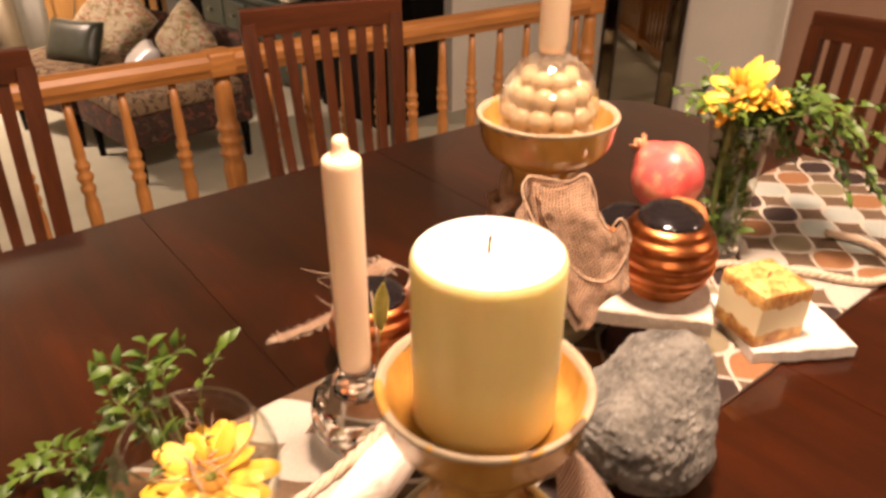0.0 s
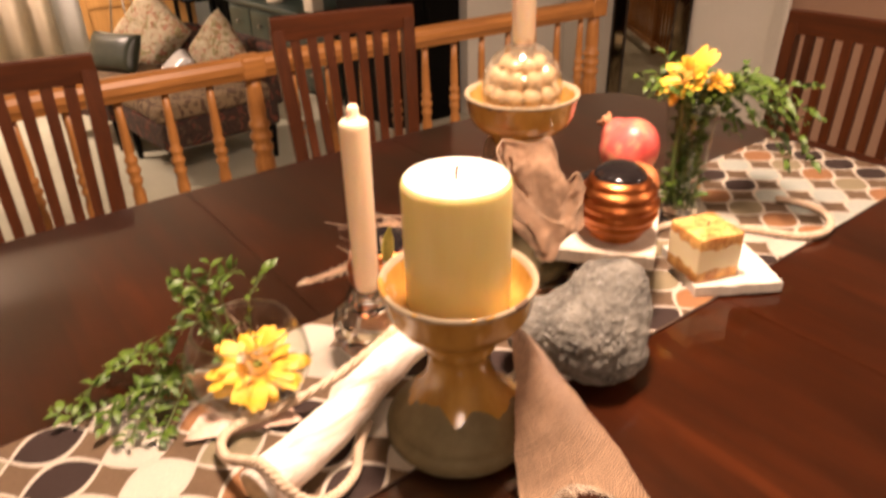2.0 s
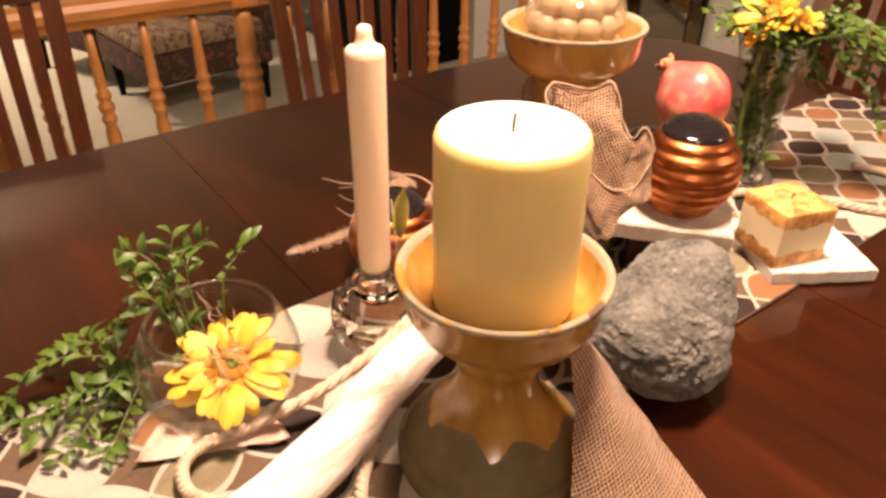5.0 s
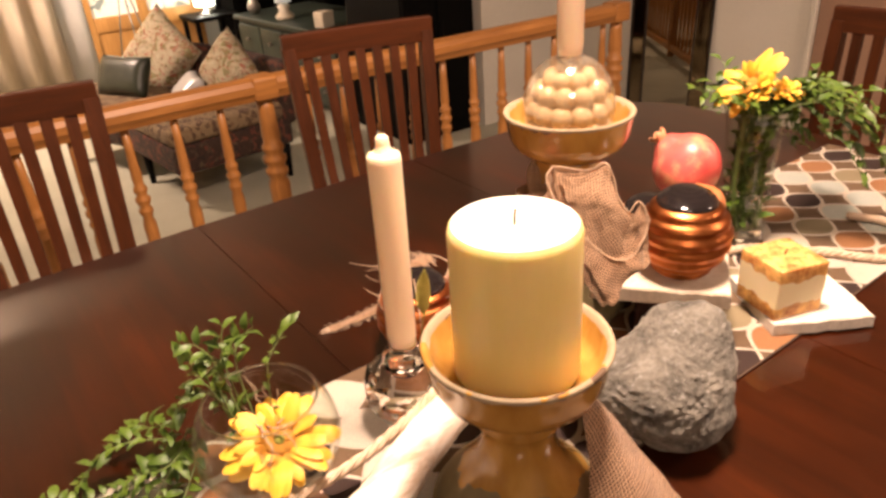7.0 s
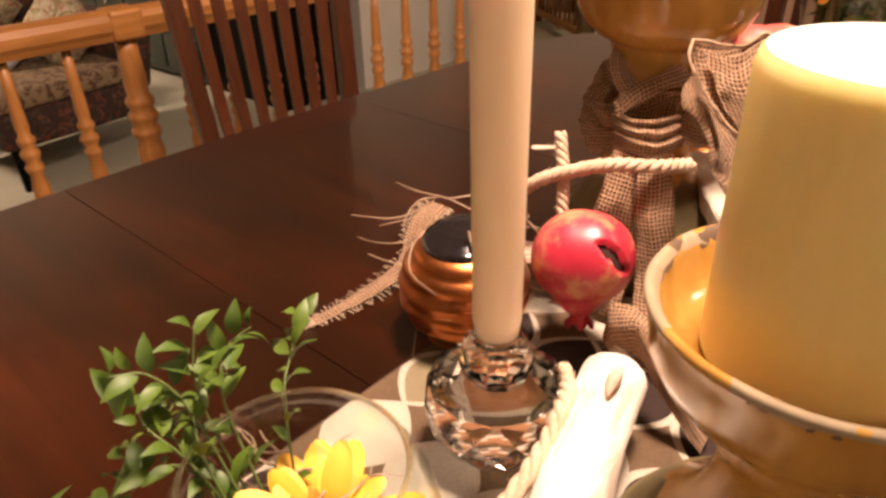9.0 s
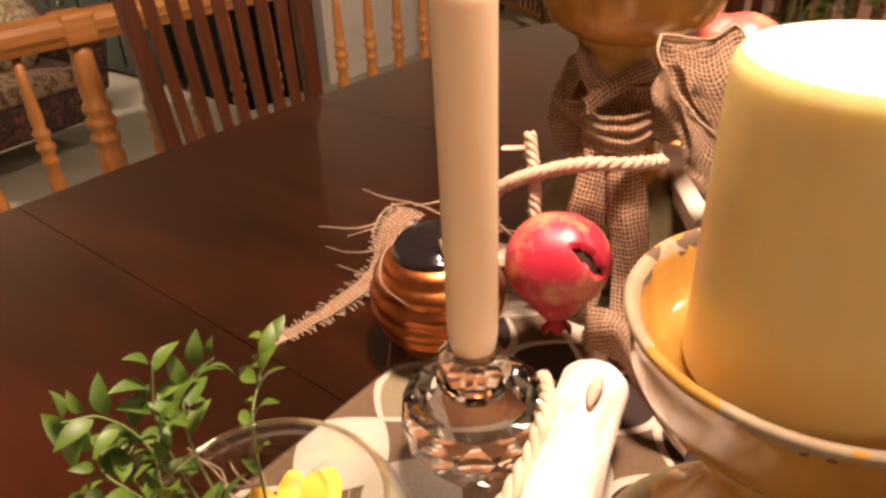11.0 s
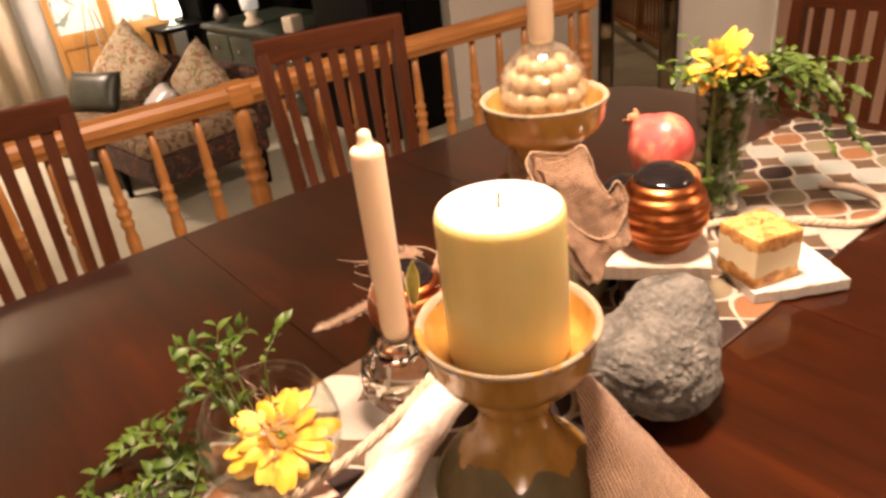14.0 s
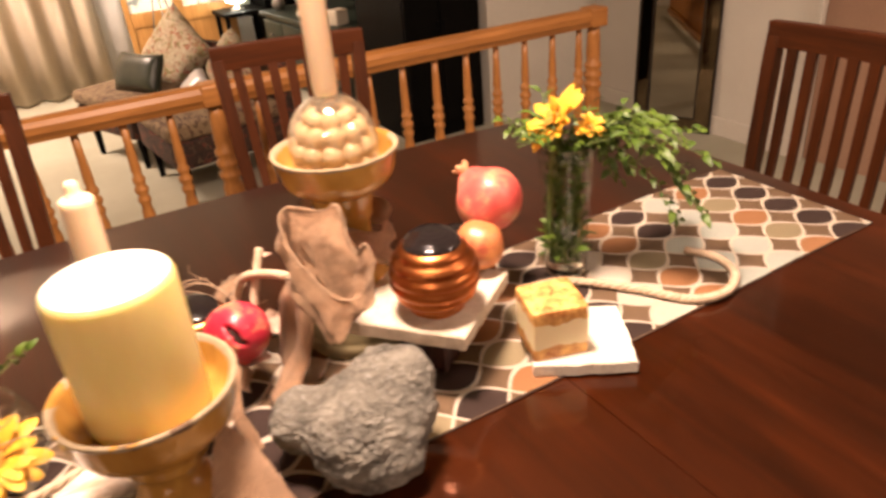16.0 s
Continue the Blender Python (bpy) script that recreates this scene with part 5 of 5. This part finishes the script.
LEAVES = [leaf_mesh("leaf", 0.023, 0.0100), leaf_mesh("leaf", 0.017, 0.0076), leaf_mesh("leaf", 0.012, 0.0056)]


def vine(parent, stems, step, seed, sizes=(0, 1, 2), stem_r=0.0009, grow=1.0):
    """Stems with pairs of leaves; stems in the room's coordinates."""
    rng = random.Random(seed)
    inv = parent.matrix_basis.inverted()
    for pts in stems:
        line = smooth_line(pts, 40)
        o = obj("stem", tube(line, lambda f: stem_r * (1.15 - 0.6 * f), 5), M["stem"], parent, "", True, inv)
        length = sum((b - a).length for a, b in zip(line, line[1:]))
        fr = frames_along(line)
        n_l = max(3, int(length / step))
        for k in range(n_l):
            i = min(39, int((k + 0.6) / n_l * 40))
            p, d, s, u = fr[i]
            side = 1 if k % 2 else -1
            v = (s * side * rng.uniform(0.7, 1.2) + d * rng.uniform(0.2, 0.9) + Vector((0, 0, rng.uniform(-0.1, 0.6)))).normalized()
            up = (Vector((0, 0, 1)) + Vector((rng.uniform(-1, 1), rng.uniform(-1, 1), 0)) * 0.7).normalized()
            x = v.cross(up).normalized()
            z = x.cross(v)
            m = Matrix((x, v, z)).transposed().to_4x4()
            g = rng.uniform(0.8, 1.2) * grow
            m = Matrix.Translation(p + v * 0.002) @ m @ Matrix.Scale(g, 4)
            lf = new("leaf", LEAVES[rng.choice(sizes)])
            lf.parent = parent
            lf.matrix_local = inv @ m


def petal_mesh(name, length, width, lift):
    bm = bmesh.new()
    rows = []
    for i in range(8):
        f = i / 7
        w = width * (0.35 + 0.75 * math.sin(math.pi * min(1, f * 0.92 + 0.04)) ** 0.7) * (1 if f < 0.93 else 0.55)
        z = lift * length * f - 0.28 * length * f * f
        rows.append([bm.verts.new((s * w * 0.5, 0.004 + f * length, z + 0.10 * w * (1 - abs(s) * 2 if s else 1) * 0.6)) for s in (-1, -0.4, 0.4, 1)])
    for a, b in zip(rows, rows[1:]):
        for k in range(3):
            bm.faces.new((a[k], a[k + 1], b[k + 1], b[k]))
    me = bpy.data.meshes.new(name)
    bm.to_mesh(me)
    bm.free()
    for p in me.polygons:
        p.use_smooth = True
    me.materials.append(M["petal"])
    return me


PET = [petal_mesh("petal", 0.043, 0.0165, 0.20), petal_mesh("petal", 0.036, 0.0140, 0.36), petal_mesh("petal", 0.013, 0.0042, 0.55)]
PET[2].materials[0] = M["floret"]


def daisy(parent, centre, facing, size, seed, cup=0.0):
    """Rings of petals about a heart; a flower is a part of its bunch."""
    rng = random.Random(seed)
    q = Vector(facing).to_track_quat("Z", "Y").to_matrix().to_4x4()
    base = parent.matrix_basis.inverted() @ Matrix.Translation(centre) @ q @ Matrix.Scale(size, 4)
    head = obj("flower_disc", turned([(0, 0.0070), (0.006, 0.0078), (0.0125, 0.0068), (0.0165, 0.0035), (0.014, -0.003), (0, -0.006)], 28), M["disc"], parent, "golden flower disc", True, base)
    part("heart", turned([(0, 0.0094), (0.003, 0.0092), (0.0058, 0.0076), (0, 0.005)], 16), M["disc_green"], head, "green heart")
    for ring, (count, r0) in enumerate(((22, 0.009), (18, 0.008), (30, 0.0095))):
        for k in range(count):
            a = 360 * (k + 0.5 * ring) / count + rng.uniform(-5, 5)
            s = rng.uniform(0.74, 1.12)
            lift = rng.uniform(-16, 18) + cup * (1.0, 1.25, 0.3)[ring]
            m = pose(0, 0, 0.0015 * ring, 0, 0, a) @ pose(0, r0, 0, lift, rng.uniform(-30, 30), rng.uniform(-12, 12)) @ Matrix.Scale(s, 4)
            o = new("petal", PET[ring])
            o.parent = head
            o.matrix_local = m
    return head


# round glass bowl with a flower
BC = Vector((-0.152, 0.150, 0.8165))
t = thing("glass_bowl", Matrix.Translation((BC.x, BC.y, 0.7545)), "round clear glass bowl on the runner", "bowl")
prof = []
Rb = 0.062
for k in range(25):
    a = radians(-88 + (88 + 40) * k / 24)
    prof.append((Rb * math.cos(a), 0.062 + Rb * math.sin(a)))
inner = [((r - 0.0009), z + 0.0003) for r, z in reversed(prof)]
inner[-1] = (0.0, 0.0022)
bm = turned([(0.0, 0.0)] + prof + [(prof[-1][0] - 0.0004, prof[-1][1] + 0.0006)] + inner, 64)
ring = [Vector((prof[-1][0] * math.cos(2 * math.pi * k / 72), prof[-1][0] * math.sin(2 * math.pi * k / 72), prof[-1][1])) for k in range(73)]
part("rim", tube(ring, 0.0011, 8, None, False), M["crystal"], t, "rounded glass rim")
g = part("bowl", bm, M["vase_glass"], t)
g.visible_shadow = False

t = thing("flower_arrangement", Matrix.Translation((BC.x, BC.y, 0.7575)), "yellow gerbera with vine and moss inside a glass bowl", "flower")
daisy(t, (BC.x + 0.009, BC.y + 0.001, 0.802), (-0.12, -0.45, 0.88), 0.87, 3)
twig_bundle("moss_nest", (0.012, 0.022, 0.002), 0.022, 46, 9, "dry grey moss strands", 0.062, t, 0.050)
curls = [[(-0.150, 0.176, 0.765), (-0.158, 0.200, 0.84), (-0.158, 0.212, 0.870), (-0.150, 0.218, 0.895)],
         [(-0.155, 0.170, 0.765), (-0.176, 0.190, 0.845), (-0.186, 0.206, 0.868), (-0.180, 0.222, 0.872)],
         [(-0.140, 0.172, 0.77), (-0.128, 0.190, 0.85), (-0.108, 0.208, 0.862), (-0.088, 0.230, 0.862)],
         [(-0.160, 0.172, 0.77), (-0.172, 0.190, 0.85), (-0.160, 0.206, 0.870), (-0.150, 0.196, 0.880)],
         [(-0.160, 0.175, 0.79), (-0.176, 0.196, 0.84), (-0.188, 0.212, 0.838), (-0.194, 0.224, 0.822)],
         [(-0.165, 0.175, 0.79), (-0.176, 0.200, 0.85), (-0.172, 0.222, 0.850), (-0.160, 0.240, 0.842)],
         [(-0.160, 0.175, 0.80), (-0.166, 0.204, 0.862), (-0.176, 0.214, 0.885), (-0.190, 0.220, 0.890)],
         [(-0.150, 0.180, 0.80), (-0.150, 0.205, 0.858), (-0.138, 0.216, 0.876), (-0.126, 0.212, 0.884)]]
vine(t, curls, 0.0088, 11, (0, 1, 1, 2), 0.0007, 0.92)

t = thing("vine_sprig", pose(-0.255, 0.235, 0.7535), "green leafy vine sprig trailing over the runner", "plant")
vine(t, [[(-0.186, 0.224, 0.850), (-0.208, 0.226, 0.815), (-0.226, 0.226, 0.785), (-0.256, 0.226, 0.768), (-0.296, 0.236, 0.762), (-0.325, 0.260, 0.762)],
         [(-0.200, 0.226, 0.80), (-0.226, 0.205, 0.782), (-0.252, 0.190, 0.768), (-0.276, 0.172, 0.762)],
         [(-0.196, 0.222, 0.79), (-0.215, 0.214, 0.775), (-0.24, 0.215, 0.77), (-0.268, 0.225, 0.764)],
         [(-0.205, 0.240, 0.80), (-0.225, 0.262, 0.79), (-0.235, 0.29, 0.778), (-0.262, 0.292, 0.766)],
         [(-0.215, 0.228, 0.795), (-0.252, 0.250, 0.795), (-0.276, 0.262, 0.780), (-0.30, 0.256, 0.766)],
         [(-0.21, 0.215, 0.79), (-0.23, 0.200, 0.79), (-0.258, 0.214, 0.782), (-0.29, 0.205, 0.765)],
         [(-0.20, 0.210, 0.78), (-0.22, 0.186, 0.772), (-0.236, 0.172, 0.762), (-0.25, 0.160, 0.760)]], 0.0038, 21, (0, 1, 1, 2), 0.0008, 0.85)

# vase
VX, VY = 0.552, 0.160
t = thing("glass_vase", pose(VX, VY, 0.7545), "clear fluted glass vase of greenery and a yellow flower", "vase")
prof = [(0.0, 0.0), (0.026, 0.0), (0.030, 0.003), (0.0305, 0.02), (0.030, 0.06), (0.0315, 0.11), (0.0355, 0.16), (0.0395, 0.186), (0.0408, 0.188), (0.0385, 0.186), (0.0345, 0.160), (0.0300, 0.11), (0.0284, 0.06), (0.0284, 0.022), (0.0, 0.016)]
ring = [Vector((0.0402 * math.cos(2 * math.pi * k / 64), 0.0402 * math.sin(2 * math.pi * k / 64), 0.1878)) for k in range(65)]
part("rim", tube(ring, 0.0011, 8, None, False), M["crystal"], t, "rounded glass rim")
part("base", turned([(0, 0.0021), (0.0275, 0.0021), (0.0278, 0.015), (0, 0.0155)], 32), M["crystal"], t, "thick glass base")
g = part("glass", turned(prof, 48), M["vase_glass"], t)
g.visible_shadow = False
t = thing("bouquet", pose(VX, VY, 0.7715), "yellow sunflower and green vine stems in the vase", "flower")
daisy(t, (VX - 0.016, VY + 0.002, 0.972), (-0.74, 0.30, 0.60), 0.82, 8, 18)
daisy(t, (VX + 0.018, VY - 0.024, 0.962), (-0.35, -0.45, 0.82), 0.38, 12, 30)
stems = []
rng = random.Random(4)
for k in range(9):
    a = rng.uniform(0, 6.28)
    stems.append([(VX + 0.018 * math.cos(a + 2.6), VY + 0.018 * math.sin(a + 2.6), 0.775), (VX + 0.010 * math.cos(a), VY + 0.010 * math.sin(a), 0.85), (VX + 0.026 * math.cos(a), VY + 0.026 * math.sin(a), 0.935), (VX + 0.07 * math.cos(a), VY + 0.07 * math.sin(a), rng.uniform(0.955, 0.99))])
for k in range(12):
    a = 2.4 * k
    stems.append([(VX + 0.021 * math.cos(a), VY + 0.021 * math.sin(a), 0.775), (VX + 0.022 * math.cos(a + 0.8), VY + 0.022 * math.sin(a + 0.8), 0.81), (VX + 0.020 * math.cos(a + 1.5), VY + 0.020 * math.sin(a + 1.5), rng.uniform(0.84, 0.90))])
vine(t, stems, 0.010, 31, (0, 1), 0.0013)
part("stalk", tube(smooth_line([(VX - 0.020, VY - 0.006, 0.775), (VX - 0.024, VY + 0.004, 0.85), (VX - 0.016, VY + 0.004, 0.962)], 16), 0.0036, 8), M["stem"], t, "thick pale green stalk", True, t.matrix_basis.inverted())
bush = []
rng = random.Random(77)
for k in range(20):
    a = rng.uniform(-0.95, 0.05)
    reach = rng.uniform(0.05, 0.17)
    drop = rng.uniform(-0.105, 0.010)
    ex, ey = VX + reach * math.cos(a), VY + reach * math.sin(a) - 0.01
    bush.append([(VX + rng.uniform(-0.01, 0.01), VY + rng.uniform(-0.01, 0.01), 0.90), (VX + 0.3 * (ex - VX), VY + 0.3 * (ey - VY), 0.950), (VX + 0.7 * (ex - VX), VY + 0.7 * (ey - VY), 0.962 + 0.4 * drop), (ex, ey, 0.955 + drop)])
for k in range(9):
    a = rng.uniform(1.6, 3.6)
    reach = rng.uniform(0.035, 0.085)
    ex, ey = VX + reach * math.cos(a), VY + reach * math.sin(a)
    bush.append([(VX, VY, 0.90), (VX + 0.4 * (ex - VX), VY + 0.4 * (ey - VY), 0.952), (ex, ey, rng.uniform(0.93, 0.985))])
bush.append([(VX + 0.05, VY - 0.03, 0.955), (VX + 0.10, VY - 0.065, 0.940), (VX + 0.135, VY - 0.095, 0.918), (VX + 0.150, VY - 0.11, 0.905)])
bush.append([(VX + 0.04, VY - 0.03, 0.945), (VX + 0.07, VY - 0.075, 0.905), (VX + 0.082, VY - 0.10, 0.865), (VX + 0.09, VY - 0.11, 0.842)])
vine(t, bush, 0.0072, 17, (0, 1, 2), 0.0007, 1.0)

# ---- living room ----
def curtain(name, x0, x1, y, label, mat, folds, depth=0.05, top=2.38):
    bm = bmesh.new()
    n = folds * 10
    rows = []
    for z in (0.02, 0.6, 1.2, 1.8, top):
        row = []
        for i in range(n + 1):
            f = i / n
            w = depth * math.sin(2 * math.pi * folds * f + 0.5 * math.sin(7 * f) + 0.2 * z)
            row.append(bm.verts.new((x0 + (x1 - x0) * f, y + w, z)))
        rows.append(row)
    for a, b in zip(rows, rows[1:]):
        for i in range(n):
            bm.faces.new((a[i], a[i + 1], b[i + 1], b[i]))
    bmesh.ops.solidify(bm, geom=list(bm.faces), thickness=0.004)
    return tagged(obj(name, bm, mat), label, "curtain")


curtain("curtain", -2.6, -0.62, 5.22, "long beige curtain hanging in soft folds", M["curtain"], 9)
curtain("curtain", -0.60, 0.50, 5.22, "long beige curtain drawn to the window's side", M["curtain"], 6, 0.06)
# bright end strip: lamp light on the curtain put into a whiter cloth
curtain("sheer_curtain", 0.52, 0.70, 5.26, "narrow curtain end with lamp light put into its whiter cloth", M["curtain_lamplit"], 1, 0.02)

# lit wooden panels
t = thing("panel_screen", pose(1.08, 5.28, 0), "amber wooden screen with two ink-painted paper panels", "screen")
for x in (-0.38, 0.0, 0.38):
    part("stile", boxed((x - 0.035, -0.02, 0), (x + 0.035, 0.02, 1.9), 0.005), M["frame_wood"], t)
for x in (-0.19, 0.19):
    part("panel", boxed((x - 0.155, 0.0, 0.50), (x + 0.155, 0.008, 1.84)), M["ink_panel"], t, "paper panel with an ink painting", False)
    part("rail", boxed((x - 0.155, -0.018, 0.40), (x + 0.155, 0.018, 0.50), 0.004), M["frame_wood"], t)
    part("lower_panel", boxed((x - 0.155, -0.006, 0.03), (x + 0.155, 0.008, 0.40)), M["frame_wood"], t, "", False)
    part("top_rail", boxed((x - 0.155, -0.018, 1.84), (x + 0.155, 0.018, 1.9), 0.004), M["frame_wood"], t)

# floor lamp
t = thing("floor_lamp", pose(0.90, 4.95, 0), "slim tripod floor lamp with a small white shade", "lamp")
for k in range(3):
    a = 2 * math.pi * k / 3 + 0.4
    part("leg", tube([Vector((0.17 * math.cos(a), 0.17 * math.sin(a), 0.0)), Vector((0.012 * math.cos(a), 0.012 * math.sin(a), 0.78))], 0.006, 8), M["lamp_metal"], t)
part("pole", tube([Vector((0, 0, 0.72)), Vector((0, 0, 0.86))], 0.008, 8), M["lamp_metal"], t)
part("shade", turned([(0.045, 0.79), (0.06, 0.78), (0.035, 0.96), (0.0, 0.965)], 24), M["white_shade"], t, "lit white shade")

# side table lamp
t = thing("side_table", pose(1.47, 5.04, 0), "black side table beside the screen", "table")
part("top", boxed((-0.17, -0.17, 0.42), (0.17, 0.17, 0.45), 0.006), M["black_wood"], t)
for x in (-0.14, 0.14):
    for y in (-0.14, 0.14):
        part("leg", boxed((x - 0.015, y - 0.015, 0), (x + 0.015, y + 0.015, 0.421), 0.003), M["black_wood"], t)
t = thing("table_lamp", pose(1.45, 5.03, 0.4505), "small table lamp with a glowing white shade", "lamp")
part("base", turned([(0, 0), (0.05, 0), (0.05, 0.008), (0.012, 0.02), (0.010, 0.07), (0, 0.07)], 20), M["lamp_metal"], t)
part("shade", turned([(0.066, 0.06), (0.070, 0.065), (0.066, 0.2), (0.040, 0.27), (0.0, 0.275)], 28), M["white_shade"], t, "lit white shade")

# sideboard
t = thing("sideboard", pose(1.80, 3.88, 0, 0, 0, 3.7), "dark green painted sideboard with drawers", "sideboard")
part("body", boxed((-0.28, -0.62, 0.04), (0.26, 0.62, 0.47), 0.006), M["sideboard"], t, "", False)
part("top", boxed((-0.31, -0.64, 0.4705), (0.28, 0.64, 0.50), 0.006), M["sideboard"], t)
for k in range(4):
    y = -0.60 + 0.305 * k
    for z in (0.075, 0.275):
        d = part("drawer", boxed((-0.298, y, z), (-0.2805, y + 0.285, z + 0.17), 0.005), M["sideboard"], t)
        part("knob", turned([(0, 0), (0.006, 0), (0.006, 0.012), (0.013, 0.018), (0.010, 0.026), (0, 0.027)], 14), M["lamp_metal"], d, "metal knob", True, Matrix.Translation((-0.298, y + 0.142, z + 0.085)) @ Matrix.Rotation(radians(-90), 4, "Y"))
t = thing("table_lamp", pose(1.60, 3.99, 0.5005), "table lamp with a dim pleated shade on the sideboard", "lamp")
part("base", turned([(0, 0), (0.055, 0), (0.06, 0.02), (0.03, 0.05), (0.04, 0.08), (0.012, 0.10), (0, 0.10)], 20), M["ceramic"], t)
part("shade", turned([(0.045, 0.10), (0.05, 0.10), (0.065, 0.24), (0.062, 0.24), (0, 0.235)], 28), M["dim_shade"], t, "pale shade")
tagged(obj("keepsake_box", boxed((-0.045, -0.04, 0), (0.045, 0.04, 0.09), 0.008), M["ceramic"], m=pose(1.62, 3.50, 0.5005, 0, 0, 15)), "small cream box standing on the sideboard", "box")
tagged(obj("vase", turned([(0, 0), (0.03, 0), (0.045, 0.04), (0.03, 0.08), (0.018, 0.10), (0.022, 0.11), (0, 0.105)], 24), M["lamp_metal"], m=pose(1.56, 4.38, 0.5005)), "small dark round vase on the sideboard", "vase")

# black cabinet and media wall
t = thing("black_cabinet", pose(1.80, 2.92, 0), "black lacquered cabinet beside the pale wall", "cabinet")
part("body", boxed((-0.20, -0.27, 0.0), (0.24, 0.27, 1.12), 0.005), M["black_wood"], t, "", False)
for s in (-1, 1):
    d = part("door", boxed((s * 0.1 - 0.097, -0.292, 0.08), (s * 0.1 + 0.097, -0.272, 1.08), 0.005), M["black_wood"], t, "", False)
    part("handle", tube([Vector((s * 0.02, -0.298, 0.5)), Vector((s * 0.02, -0.298, 0.6))], 0.006, 8), M["black_wood"], d, "thin black handle")
t = thing("media_wall", pose(2.9, 5.2, 0), "black media unit filling the far wall", "cabinet")
part("back", boxed((-1.25, 0.15, 0.0), (1.1, 0.2, 2.3)), M["black_wood"], t, "", False)
for x in (-1.2, -0.45, 0.3, 1.05):
    part("upright", boxed((x - 0.02, -0.12, 0), (x + 0.02, 0.149, 2.3), 0.003), M["black_wood"], t, "", False)

# upholstered chairs
def cushion(w, h, d, puff=1.0, res=14):
    bm = bmesh.new()
    for side in (-1, 1):
        g = []
        for i in range(res + 1):
            row = []
            for j in range(res + 1):
                x, y = -1 + 2 * i / res, -1 + 2 * j / res
                k = (1 - x ** 4) * (1 - y ** 4)
                ex = 1 - 0.07 * (1 - abs(y)) * (abs(x) ** 3)
                ey = 1 - 0.07 * (1 - abs(x)) * (abs(y) ** 3)
                row.append(bm.verts.new((x * w / 2 * ex, y * h / 2 * ey, side * d / 2 * (k ** 0.5) * puff)))
            g.append(row)
        for i in range(res):
            for j in range(res):
                bm.faces.new((g[i][j], g[i + 1][j], g[i + 1][j + 1], g[i][j + 1]))
    bmesh.ops.remove_doubles(bm, verts=list(bm.verts), dist=1e-5)
    return bm


def armchair(m, label):
    """Slipper chair: origin on the floor, facing -y."""
    t = thing("armchair", m, label, "armchair", "upholstered chairs")
    part("seat_base", boxed((-0.33, -0.36, 0.20), (0.33, 0.34, 0.36), 0.03, 3), M["damask"], t)
    part("seat_cushion", boxed((-0.335, -0.37, 0.3605), (0.335, 0.30, 0.45), 0.04, 4), M["tapestry"], t)
    bm = boxed((-0.33, 0.0, 0.0), (0.33, 0.12, 0.34), 0.045, 4)
    part("backrest", bm, M["damask"], t, "", True, pose(0, 0.26, 0.33, -13, 0, 0))
    for x in (-0.28, 0.28):
        for y in (-0.30, 0.30):
            part("leg", turned([(0, 0), (0.016, 0), (0.026, 0.21), (0, 0.21)], 10), M["black_wood"], t, "dark tapered leg", True, pose(x, y, 0))
    return t


armchair(pose(0.68, 2.93, 0, 0, 0, -84) @ Matrix.Scale(0.82, 4), "dark damask slipper chair standing behind the railing")
armchair(pose(0.52, 3.61, 0, 0, 0, -69) @ Matrix.Scale(0.82, 4), "tapestry slipper chair heaped with pillows")


def pillow(name, m, w, h, d, mat, label):
    return tagged(obj(name, cushion(w, h, d), mat, m=m), label, "pillow", "pillows")


pillow("pillow", pose(0.69, 3.55, 0.500, 66, 38, -72), 0.37, 0.37, 0.14, M["floral"], "large floral pillow leaning on the chair back")
pillow("pillow", pose(0.47, 3.45, 0.455, 62, 0, -60), 0.32, 0.20, 0.10, M["green_leather"], "small dark green leather pillow")
pillow("pillow", pose(0.81, 2.92, 0.495, 70, 40, -84), 0.28, 0.29, 0.12, M["floral"], "floral pillow standing on the near chair")
pillow("pillow", pose(0.64, 3.02, 0.430, 40, 0, -100), 0.24, 0.17, 0.08, M["silver"], "small silver satin pillow")
